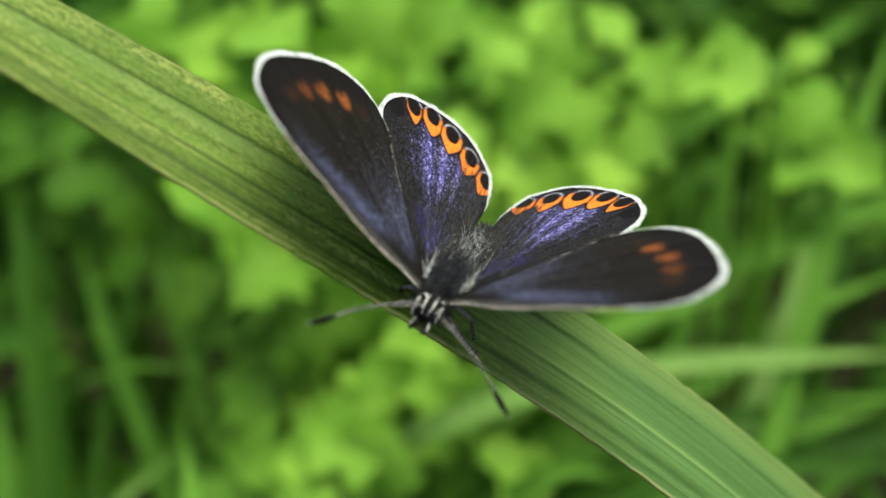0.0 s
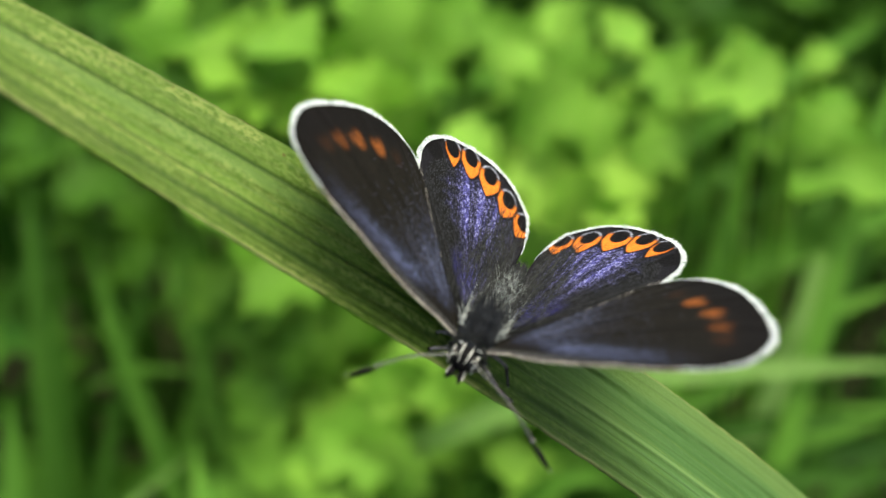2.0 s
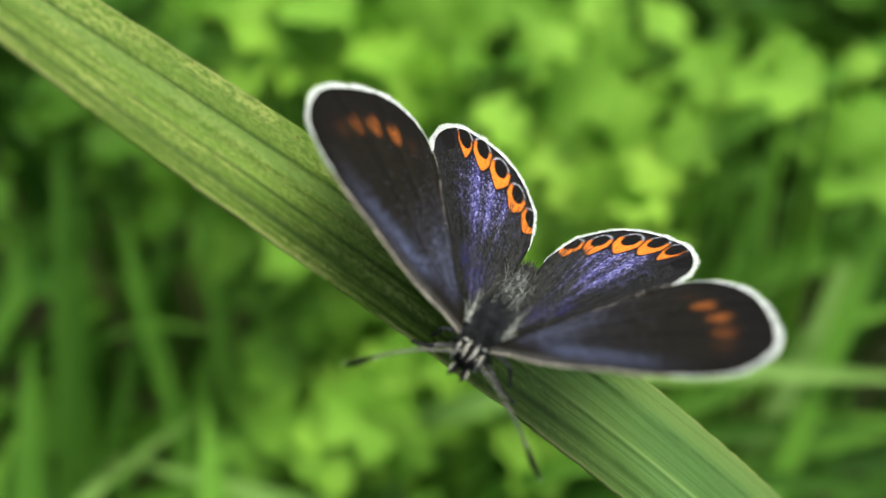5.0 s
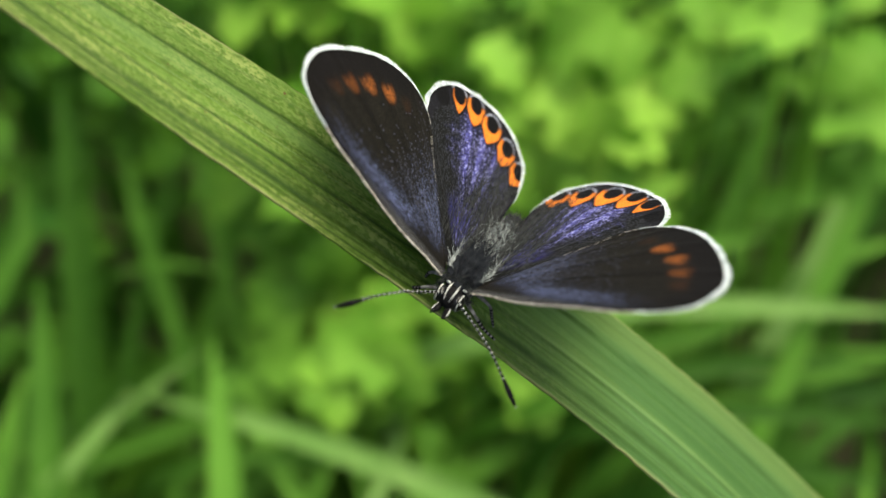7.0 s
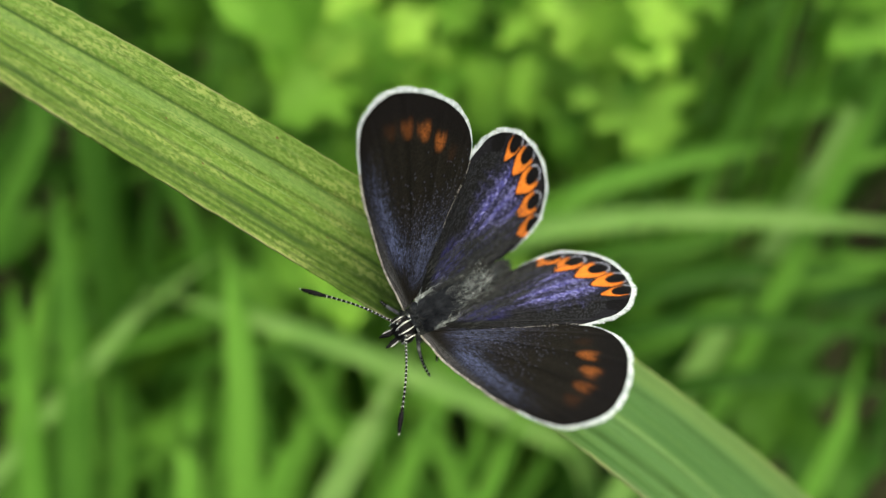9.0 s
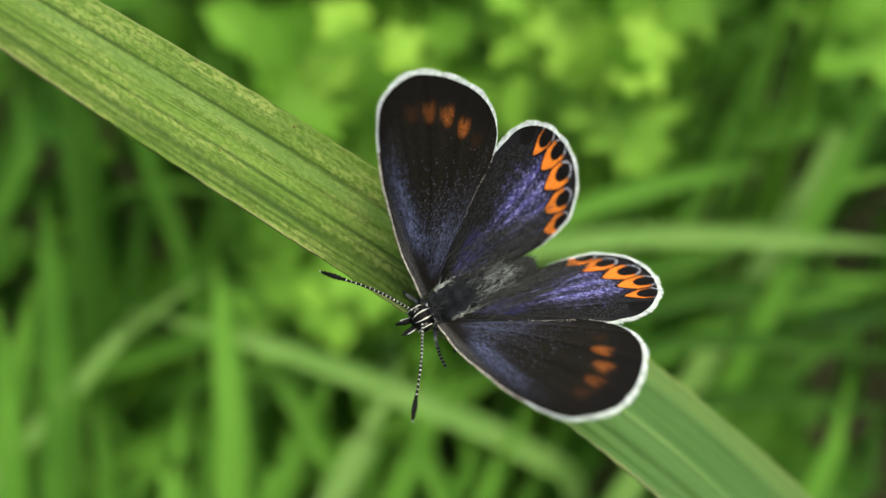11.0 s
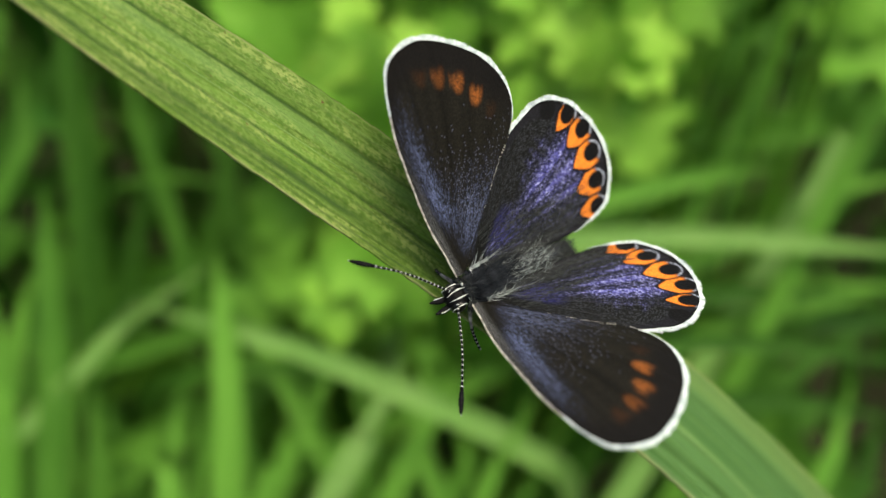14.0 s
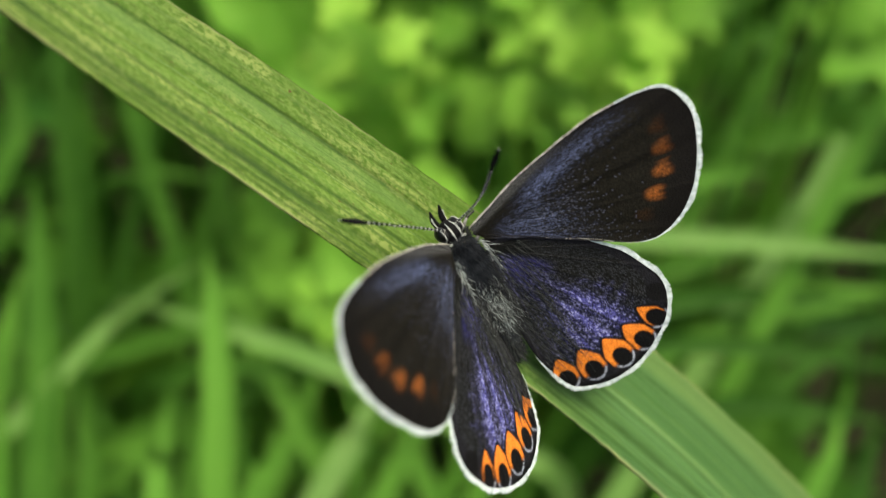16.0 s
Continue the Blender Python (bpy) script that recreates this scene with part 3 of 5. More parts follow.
def butterfly():
    thing = new("butterfly")
    tagged(thing, "brown and violet-blue butterfly with orange spots, perched on the blade", "butterfly")
    x = np.linspace(-0.26, 0.17, 16)
    full = np.sqrt(np.clip(1 - ((x + 0.05) / 0.23) ** 2, 0.02, 1))
    part("thorax", lump(np.stack([x, 0 * x - 0.005, 0.115 * full, 0.105 * full], 1)), DARK_HAIR, thing, "dark grey furry thorax")
    x = np.linspace(-0.80, -0.18, 44)
    full = np.interp(x, [-0.80, -0.76, -0.62, -0.40, -0.18], [0.012, 0.045, 0.085, 0.10, 0.08]) * (1 + 0.035 * np.cos((x + 0.18) * 2 * np.pi / 0.075))
    part("abdomen", lump(np.stack([x, -0.02 - 0.10 * (x + 0.18) ** 2, full, full * 0.95], 1)), DARK_HAIR, thing, "dark segmented abdomen")
    head = part("head", egg((0.205, 0, -0.015), (0.070, 0.080, 0.075)), CHITIN, thing, "small black head")
    for y in (-1, 1):
        part("eye", egg((0.218, 0.056 * y, -0.012), (0.050, 0.038, 0.058)), EYE, head, "glossy black eye")
        palp = spline([(0.235, 0.024 * y, -0.05), (0.30, 0.034 * y, -0.06), (0.37, 0.038 * y, -0.035)], 12)
        part("palp", tube(palp * CM, np.interp(np.linspace(0, 1, 12), [0, 0.5, 1], [0.020, 0.020, 0.005]) * CM, 8), CHITIN, head, "black palp with white scales below")
        part("palp_stripe", tube(palp[1:9] * CM + np.array((0.0, 0.012 * y, 0.012)) * CM, np.array([1, 2, 3, 3, 3, 3, 2, 1]) * 0.0015 * CM, 6), WHITE_HAIR, head, "white stripe along the palp")
        tuft = [(0.155, 0.022 * y, 0.058), (0.20, 0.026 * y, 0.062), (0.245, 0.024 * y, 0.045), (0.272, 0.016 * y, 0.01)]
        part("face_stripe", tube(spline(tuft, 10) * CM, np.array([1, 1, 2, 3, 3, 3, 2, 2, 1, 1]) * 0.0016 * CM, 6), WHITE_HAIR, head, "white stripe between the eyes")
        w = np.linspace(-0.5, np.pi + 0.9, 18)
        ring = np.stack([0.216 + 0.050 * np.cos(w), np.full(18, 0.070 * y), -0.012 + 0.057 * np.sin(w)], 1)
        part("eye_ring", tube(ring * CM, np.full(18, 0.0029) * CM, 6), WHITE_HAIR, head, "white rim round the eye")
        part("nape_tuft", egg((0.145, 0.055 * y, 0.03), (0.008, 0.017, 0.009), 8, 10), WHITE_HAIR, head, "white tuft behind the eye")
    local = np.random.default_rng(5)
    # collar of pale hair behind the head
    w = local.uniform(-0.4, np.pi + 0.4, 260)
    base = np.stack([local.uniform(0.12, 0.165, 260), 0.085 * np.cos(w), -0.005 + 0.08 * np.sin(w)], 1)
    way = np.stack([local.uniform(-0.2, 0.9, 260), np.cos(w), np.sin(w)], 1)
    part("collar", hairs(base, way, local.uniform(0.025, 0.06, 260), 0.0026, 0.3, 1), BROWN_HAIR, thing, "dark grey collar of hair")
    n = 2600
    bx, w = local.uniform(-0.30, 0.13, n), local.uniform(-0.2, np.pi + 0.2, n)
    full = np.sqrt(np.clip(1 - ((bx + 0.05) / 0.25) ** 2, 0.05, 1))
    base = np.stack([bx, 0.113 * full * np.cos(w), -0.005 + 0.103 * full * np.sin(w)], 1)
    way = np.stack([np.full(n, -1.0), 0.35 * np.cos(w), 0.35 * np.sin(w) + 0.1], 1) + local.normal(0, 0.24, (n, 3))
    part("thorax_fur", hairs(base, way, local.uniform(0.04, 0.10, n), 0.0017, 0.2, 2), DARK_HAIR, thing, "dark blue-grey fur")
    n = 260
    base = np.stack([local.uniform(-0.48, -0.12, n), local.normal(0.01, 0.050, n), np.full(n, 0.082)], 1)
    way = np.stack([local.normal(-1.0, 0.25, n), local.normal(0, 0.28, n), local.uniform(-0.05, 0.22, n)], 1)
    part("pale_tuft", hairs(base, way, local.uniform(0.04, 0.12, n), 0.0010, 0.55, 3), GREY_HAIR, thing, "ruffled pale grey hair")
    # pale hair on the shoulders, where the wings begin
    for y in (-1, 1):
        n = 120
        f = local.random(n)
        base = np.stack([0.08 - 0.32 * f, y * (0.095 + 0.040 * f + 0.02 * local.random(n)), 0.085 - 0.01 * f], 1)
        way = np.stack([np.full(n, -1.0), y * local.uniform(-0.1, 0.9, n), local.uniform(-0.1, 0.4, n)], 1)
        part("shoulder_tuft", hairs(base, way, local.uniform(0.04, 0.11, n), 0.0028, 0.5, 11), GREY_HAIR, thing, "pale grey hair at the wing roots")
    n = 1500
    bx, w = local.uniform(-0.78, -0.22, n), local.uniform(-0.3, np.pi + 0.3, n)
    full = np.interp(bx, [-0.80, -0.76, -0.62, -0.40, -0.18], [0.012, 0.045, 0.085, 0.10, 0.08])
    base = np.stack([bx, full * np.cos(w), -0.02 - 0.10 * (bx + 0.18) ** 2 + full * 0.95 * np.sin(w)], 1)
    way = np.stack([np.full(n, -1.0), 0.5 * np.cos(w), 0.4 * np.sin(w)], 1) + local.normal(0, 0.2, (n, 3))
    part("abdomen_fur", hairs(base, way, local.uniform(0.03, 0.07, n), 0.0020, 0.2, 4), BROWN_HAIR, thing, "brown-grey hair along the abdomen")
    for y in (-1, 1):
        leg(thing, (0.10, 0.05 * y, -0.06), (0.16, 0.15 * y, -0.07), (0.15, 0.24 * y, -0.15), (0.13, 0.33 * y, -0.205))
        leg(thing, (0.0, 0.06 * y, -0.07), (0.03, 0.20 * y, -0.08), (0.01, 0.24 * y, -0.17), (0.0, 0.27 * y, -0.245))
        leg(thing, (-0.12, 0.06 * y, -0.07), (-0.2, 0.17 * y, -0.09), (-0.26, 0.19 * y, -0.18), (-0.30, 0.2 * y, -0.245))
    wings = {}
    for name, mirror in (("right", True), ("left", False)):
        wings[name, "fore"] = wing("forewing", FORE, fore_colours, mirror, thing)
        hind = wings[name, "hind"] = wing("hindwing", HIND, hind_colours, mirror, thing)
        n, side = 460, -1 if mirror else 1
        f = local.uniform(0, 1, n)
        base = np.stack([-0.05 - 0.85 * f, side * (-0.02 + 0.24 * local.random(n)), np.full(n, 0.012)], 1)
        way = np.stack([np.full(n, -1.0), side * local.uniform(0.05, 0.75, n), local.uniform(0.05, 0.25, n)], 1)
        part("wing_hair", hairs(base, way, local.uniform(0.10, 0.27, n), 0.0016, 0.15, 6), BROWN_HAIR, hind, "brown-grey hairs along the inner edge")
        for kind, label in (("fore", "dark brown forewing with orange spots"), ("hind", "violet-blue hindwing with orange crescents and black spots")):
            tagged(wings[name, kind], label)
    feelers = {name: antenna("antenna", thing) for name in ("right", "left")}
    return thing, wings, feelers


fly, wings, feelers = butterfly()

# ---- plants behind ----


def shown(ob, label, category, group=""):
    return tagged(ob, label, category, group)


def grass_blade(low, middle, tip, width, mat):
    """One arching blade that tapers to its tip and goes on down into the sward."""
    low, middle, tip = (np.array(p) for p in (low, middle, tip))
    way = (low - middle) / np.linalg.norm(low - middle)
    deep = low[2] - ground_height(low[0], low[1])
    if way[2] < -0.3:
        foot = low - way * (deep / way[2])
        route = [foot, low, middle, tip] if deep > 0.02 else [low, middle, tip]
    else:
        # a leaning blade: on past its low end, then over and down
        turn = low + way * 0.022 + np.array((0, 0.01, -0.03))
        foot = np.array([*(turn + way * 0.01)[:2], ground_height(turn[0], turn[1])])
        route = [foot, turn, low, middle, tip]
    line = spline(route, 30)
    s = np.linspace(0, 1, 30)
    wide = width * np.interp(s, [0, 0.25, 0.7, 0.9, 1], [0.7, 1.0, 1.0, 0.75, 0.12])
    verts, faces, _ = ribbon(line, wide, (0.05, -0.7, 0.7), 0.2, 0.0003, 7)
    label = {"fresh_grass": "fresh green arching grass blade", "pale_grass": "pale green arching grass blade", "half_shaded_grass": "grass blade with half shade put into its green", "shaded_grass": "grass blade in the sward, shade put into its green"}[mat.name]
    thing = shown(part("grass_blade", (verts, faces), mat), label, "grass blade", "grass blades of the meadow")
    middle_row = verts.reshape(2, 30, 7, 3)[0, :, 3]
    part("midrib", tube(middle_row, 0.04 * wide + 0.0001, 5), mat, thing)
    return thing


plant_random = random.Random(3)


def leafy_plant(base):
    thing = new("leafy_plant")
    thing.location = base
    return shown(thing, "leafy green meadow herb with soft toothed leaves", "plant", "herbs of the meadow")


def herb_leaf(plant, centre, length, angle, mat):
    """A leaf with two lesser ones at its heel."""
    one_leaf(plant, centre, length, angle, mat)
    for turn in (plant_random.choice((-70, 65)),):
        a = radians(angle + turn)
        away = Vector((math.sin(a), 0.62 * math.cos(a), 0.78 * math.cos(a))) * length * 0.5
        # the heel leaf drops one copy darker, shade put into its colour
        one_leaf(plant, Vector(centre) + away + Vector((0, plant_random.uniform(0.004, 0.02), plant_random.uniform(-0.022, -0.004))), length * plant_random.uniform(0.4, 0.55), angle + turn * 1.2, {BRIGHT_LEAF: HALF_SHADED_LEAF, SUNNY_LEAF: BRIGHT_LEAF}.get(mat, mat))


def one_leaf(plant, centre, length, angle, mat):
    """A broad toothed leaf on a stalk, seen from above, its tip turned by angle."""
    a, base = radians(angle), Vector(plant.location)
    place = Vector(centre) - base
    right, up, toward = Vector((1, 0, 0)), Vector((0, 0.62, 0.78)), Vector((0, -0.78, 0.62))
    tilt = plant_random.uniform(-0.85, 0.4)
    tip = (right * math.sin(a) + up * math.cos(a)) * math.cos(tilt) + toward * math.sin(tilt)
    flat = (toward * math.cos(tilt) - (right * math.sin(a) + up * math.cos(a)) * math.sin(tilt) + Vector((plant_random.uniform(-0.7, 0.7), 0, 0.5))).normalized()
    side = tip.cross(flat).normalized()
    flat = side.cross(tip)
    rows, cols = 27, 9
    s = np.linspace(0, 1, rows)
    lobes, wide = plant_random.choice((1.6, 2.3, 3.2)), plant_random.uniform(0.30, 0.44)
    half = wide * length * np.sin(np.pi * s**0.72) ** 1.15 * (1 - 0.34 * np.cos(s * lobes * 2 * np.pi + 0.9))
    half[0], half[-1] = 0.02 * length, 0.004 * length
    x = np.linspace(-1, 1, cols)
    along = (s - 0.5) * length
    p = along[:, None, None] * np.array(tip) + (half[:, None] * x)[..., None] * np.array(side) + (half[:, None] * np.abs(x) * 0.25 - 0.5 * length * (s[:, None] - 0.45) ** 2 + 0.012 * length * np.sin(s[:, None] * 40) * np.abs(x))[..., None] * np.array(flat)
    top = p.reshape(-1, 3) + np.array(place)
    low = top - np.array(flat) * 0.00035
    n = len(top)
    rim = []
    for c in (0, cols - 1):
        k = np.arange(rows - 1) * cols + c
        e = np.stack([k, k + cols, k + cols + n, k + n], 1)
        rim.append(e if c == 0 else e[:, ::-1])
    leaf = part("leaf", (np.vstack([top, low]), np.vstack([grid_faces(rows, cols, 0, True), grid_faces(rows, cols, n), *rim])), mat, plant)
    heel = np.array(place) + p[0].mean(0)
    bend = heel * np.array((0.55, 0.55, 0.45))
    stalk = spline([(0.004 * math.sin(angle), 0.004 * math.cos(angle), 0), bend, heel], 14)
    part("stalk", tube(stalk, np.linspace(0.0011, 0.0005, 14), 6), mat, leaf, "thin green stalk")


grass_blade((-0.0861, 0.0576, -0.1500), (-0.0852, 0.0829, -0.1265), (-0.0887, 0.1141, -0.0975), 0.0085, HALF_SHADED_GREEN)
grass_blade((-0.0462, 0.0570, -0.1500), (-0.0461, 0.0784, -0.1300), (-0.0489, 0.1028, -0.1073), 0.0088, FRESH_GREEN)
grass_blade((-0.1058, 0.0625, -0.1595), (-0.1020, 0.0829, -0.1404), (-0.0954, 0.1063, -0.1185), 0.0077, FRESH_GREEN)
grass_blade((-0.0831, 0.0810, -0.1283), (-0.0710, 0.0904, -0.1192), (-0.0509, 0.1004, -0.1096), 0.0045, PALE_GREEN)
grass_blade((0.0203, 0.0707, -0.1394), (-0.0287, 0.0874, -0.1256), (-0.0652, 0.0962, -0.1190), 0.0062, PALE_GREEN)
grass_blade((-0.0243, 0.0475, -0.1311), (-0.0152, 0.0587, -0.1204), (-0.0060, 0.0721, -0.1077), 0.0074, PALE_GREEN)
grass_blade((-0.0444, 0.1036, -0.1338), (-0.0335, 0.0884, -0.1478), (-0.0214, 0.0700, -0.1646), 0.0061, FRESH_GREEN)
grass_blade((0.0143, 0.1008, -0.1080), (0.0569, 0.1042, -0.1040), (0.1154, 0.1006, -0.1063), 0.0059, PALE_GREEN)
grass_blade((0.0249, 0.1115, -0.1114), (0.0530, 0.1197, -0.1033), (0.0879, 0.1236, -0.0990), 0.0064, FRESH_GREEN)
grass_blade((0.0565, 0.1324, -0.1189), (0.0888, 0.1434, -0.1080), (0.1303, 0.1547, -0.0967), 0.0077, HALF_SHADED_GREEN)
grass_blade((0.0449, 0.0787, -0.1144), (0.0728, 0.0792, -0.1134), (0.1094, 0.0753, -0.1163), 0.0046, SHADED_GREEN)
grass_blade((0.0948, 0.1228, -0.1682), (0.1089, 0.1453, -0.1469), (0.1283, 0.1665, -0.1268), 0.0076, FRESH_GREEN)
grass_blade((0.0666, 0.1062, -0.1567), (0.0723, 0.1189, -0.1447), (0.0773, 0.1317, -0.1327), 0.0067, SHADED_GREEN)
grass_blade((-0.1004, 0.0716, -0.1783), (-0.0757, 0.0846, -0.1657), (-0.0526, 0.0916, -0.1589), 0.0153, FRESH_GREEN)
grass_blade((0.0869, 0.1788, -0.1024), (0.1053, 0.1846, -0.0966), (0.1187, 0.1965, -0.0853), 0.0083, HALF_SHADED_GREEN)
grass_blade((0.1008, 0.1656, -0.1417), (0.1100, 0.1851, -0.1234), (0.1174, 0.2021, -0.1074), 0.0061, HALF_SHADED_GREEN)
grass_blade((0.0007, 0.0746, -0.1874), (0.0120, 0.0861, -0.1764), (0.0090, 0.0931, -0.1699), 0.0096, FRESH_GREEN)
grass_blade((0.0389, 0.0831, -0.2061), (0.0461, 0.1083, -0.1825), (0.0567, 0.1258, -0.1659), 0.0121, SHADED_GREEN)
grass_blade((0.0839, 0.0849, -0.1763), (0.1032, 0.1033, -0.1587), (0.1321, 0.1145, -0.1478), 0.0080, SHADED_GREEN)
grass_blade((0.0673, 0.0830, -0.1920), (0.0926, 0.1020, -0.1737), (0.1079, 0.1286, -0.1488), 0.0067, SHADED_GREEN)
grass_blade((-0.0578, 0.1471, -0.1302), (-0.0518, 0.1565, -0.1151), (-0.0390, 0.1647, -0.1002), 0.0061, HALF_SHADED_GREEN)
grass_blade((-0.0968, 0.1798, -0.0959), (-0.0859, 0.1860, -0.0841), (-0.0812, 0.1930, -0.0720), 0.0070, SHADED_GREEN)
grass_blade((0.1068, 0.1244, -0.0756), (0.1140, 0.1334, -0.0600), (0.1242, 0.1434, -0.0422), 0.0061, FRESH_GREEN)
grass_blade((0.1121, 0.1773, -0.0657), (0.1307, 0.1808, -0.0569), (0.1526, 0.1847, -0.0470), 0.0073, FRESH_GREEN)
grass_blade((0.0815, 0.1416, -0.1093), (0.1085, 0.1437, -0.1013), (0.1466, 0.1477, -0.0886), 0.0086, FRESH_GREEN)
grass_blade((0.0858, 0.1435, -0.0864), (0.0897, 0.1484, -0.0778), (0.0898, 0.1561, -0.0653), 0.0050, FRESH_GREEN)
grass_blade((0.0768, 0.1486, -0.0986), (0.0843, 0.1550, -0.0871), (0.0947, 0.1601, -0.0772), 0.0040, HALF_SHADED_GREEN)
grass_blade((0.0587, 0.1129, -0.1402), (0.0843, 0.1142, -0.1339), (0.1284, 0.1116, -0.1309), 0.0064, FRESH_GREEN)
grass_blade((0.0789, 0.1127, -0.1563), (0.1025, 0.1145, -0.1494), (0.1396, 0.1130, -0.1459), 0.0092, SHADED_GREEN)
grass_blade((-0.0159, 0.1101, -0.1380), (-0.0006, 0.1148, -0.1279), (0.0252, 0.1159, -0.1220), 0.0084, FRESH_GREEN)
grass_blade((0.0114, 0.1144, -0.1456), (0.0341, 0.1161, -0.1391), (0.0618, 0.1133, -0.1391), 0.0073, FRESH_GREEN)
grass_blade((-0.1053, 0.1795, -0.0786), (-0.0947, 0.1701, -0.0922), (-0.0999, 0.1602, -0.1090), 0.0077, SHADED_GREEN)
grass_blade((-0.0032, 0.1165, -0.1255), (0.0187, 0.1189, -0.1181), (0.0390, 0.1141, -0.1226), 0.0064, HALF_SHADED_GREEN)
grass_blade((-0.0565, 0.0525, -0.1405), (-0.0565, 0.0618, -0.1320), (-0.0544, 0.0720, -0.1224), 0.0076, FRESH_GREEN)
grass_blade((-0.0792, 0.0620, -0.1594), (-0.0784, 0.0723, -0.1499), (-0.0816, 0.0887, -0.1347), 0.0061, HALF_SHADED_GREEN)
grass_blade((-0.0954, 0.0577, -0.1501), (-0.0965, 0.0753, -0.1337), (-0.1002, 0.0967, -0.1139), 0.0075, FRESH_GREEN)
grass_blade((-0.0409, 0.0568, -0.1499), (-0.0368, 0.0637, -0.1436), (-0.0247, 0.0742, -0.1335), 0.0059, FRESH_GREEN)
grass_blade((-0.0551, 0.0883, -0.1346), (-0.0383, 0.0891, -0.1336), (-0.0215, 0.0867, -0.1354), 0.0050, HALF_SHADED_GREEN)
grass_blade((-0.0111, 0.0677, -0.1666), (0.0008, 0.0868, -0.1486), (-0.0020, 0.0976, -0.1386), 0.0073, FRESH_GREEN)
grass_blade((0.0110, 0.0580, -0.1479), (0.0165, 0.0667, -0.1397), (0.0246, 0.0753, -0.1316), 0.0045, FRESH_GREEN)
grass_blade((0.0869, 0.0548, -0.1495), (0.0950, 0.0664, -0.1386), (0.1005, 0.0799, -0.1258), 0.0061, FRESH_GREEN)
grass_blade((0.0407, 0.1108, -0.1255), (0.0700, 0.1135, -0.1224), (0.1067, 0.1248, -0.1113), 0.0059, HALF_SHADED_GREEN)
grass_blade((0.0499, 0.0969, -0.1247), (0.0736, 0.1006, -0.1208), (0.1100, 0.1000, -0.1207), 0.0061, SHADED_GREEN)
grass_blade((0.0605, 0.0747, -0.1314), (0.0831, 0.0754, -0.1304), (0.1097, 0.0720, -0.1330), 0.0053, SHADED_GREEN)
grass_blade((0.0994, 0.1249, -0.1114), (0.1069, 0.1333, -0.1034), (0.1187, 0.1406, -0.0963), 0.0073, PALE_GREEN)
grass_blade((0.0831, 0.1362, -0.1420), (0.0931, 0.1458, -0.1330), (0.1082, 0.1505, -0.1283), 0.0060, HALF_SHADED_GREEN)
grass_blade((0.1058, 0.1707, -0.1232), (0.1232, 0.1742, -0.1196), (0.1441, 0.1877, -0.1066), 0.0087, HALF_SHADED_GREEN)
grass_blade((0.0719, 0.1729, -0.1081), (0.0787, 0.1838, -0.0978), (0.0888, 0.1946, -0.0876), 0.0067, HALF_SHADED_GREEN)
grass_blade((-0.1199, 0.1396, -0.1290), (-0.1101, 0.1535, -0.1159), (-0.1130, 0.1698, -0.1006), 0.0080, HALF_SHADED_GREEN)
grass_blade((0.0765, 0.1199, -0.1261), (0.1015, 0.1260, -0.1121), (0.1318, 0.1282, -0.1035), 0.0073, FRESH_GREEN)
grass_blade((0.0647, 0.1059, -0.1506), (0.0738, 0.1141, -0.1360), (0.0769, 0.1222, -0.1223), 0.0073, SHADED_GREEN)
grass_blade((0.0934, 0.1006, -0.1543), (0.1042, 0.1101, -0.1373), (0.1090, 0.1188, -0.1225), 0.0067, SHADED_GREEN)
grass_blade((0.1140, 0.1325, -0.1186), (0.1232, 0.1394, -0.1059), (0.1259, 0.1455, -0.0955), 0.0061, SHADED_GREEN)
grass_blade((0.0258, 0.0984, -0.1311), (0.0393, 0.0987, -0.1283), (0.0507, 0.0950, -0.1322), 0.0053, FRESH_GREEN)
grass_blade((0.1060, 0.0637, -0.1682), (0.1134, 0.0721, -0.1602), (0.1179, 0.0849, -0.1482), 0.0073, SHADED_GREEN)
grass_blade((0.1016, 0.0683, -0.1777), (0.1140, 0.0737, -0.1724), (0.1262, 0.0747, -0.1713), 0.0077, SHADED_GREEN)
grass_blade((-0.0902, 0.1249, -0.1263), (-0.0899, 0.1441, -0.0953), (-0.0898, 0.1618, -0.0666), 0.0064, SHADED_GREEN)
grass_blade((-0.0660, 0.1291, -0.1347), (-0.0734, 0.1440, -0.1118), (-0.0792, 0.1594, -0.0878), 0.0061, HALF_SHADED_GREEN)
grass_blade((-0.0804, 0.1362, -0.1351), (-0.0724, 0.1494, -0.1124), (-0.0626, 0.1624, -0.0898), 0.0051, SHADED_GREEN)
grass_blade((-0.0541, 0.1423, -0.1209), (-0.0571, 0.1538, -0.1028), (-0.0573, 0.1641, -0.0862), 0.0051, HALF_SHADED_GREEN)
grass_blade((-0.0409, 0.1418, -0.1004), (-0.0425, 0.1481, -0.0905), (-0.0436, 0.1536, -0.0819), 0.0057, FRESH_GREEN)
grass_blade((-0.0670, 0.1247, -0.1037), (-0.0557, 0.1237, -0.1036), (-0.0439, 0.1219, -0.1045), 0.0024, HALF_SHADED_GREEN)
grass_blade((-0.0914, 0.1344, -0.1397), (-0.0916, 0.1487, -0.1167), (-0.0898, 0.1612, -0.0963), 0.0060, HALF_SHADED_GREEN)
grass_blade((-0.0402, 0.0715, -0.1704), (-0.0336, 0.0858, -0.1558), (-0.0225, 0.0979, -0.1431), 0.0070, FRESH_GREEN)
grass_blade((-0.0082, 0.0752, -0.1787), (0.0003, 0.0901, -0.1634), (0.0073, 0.1029, -0.1503), 0.0067, FRESH_GREEN)
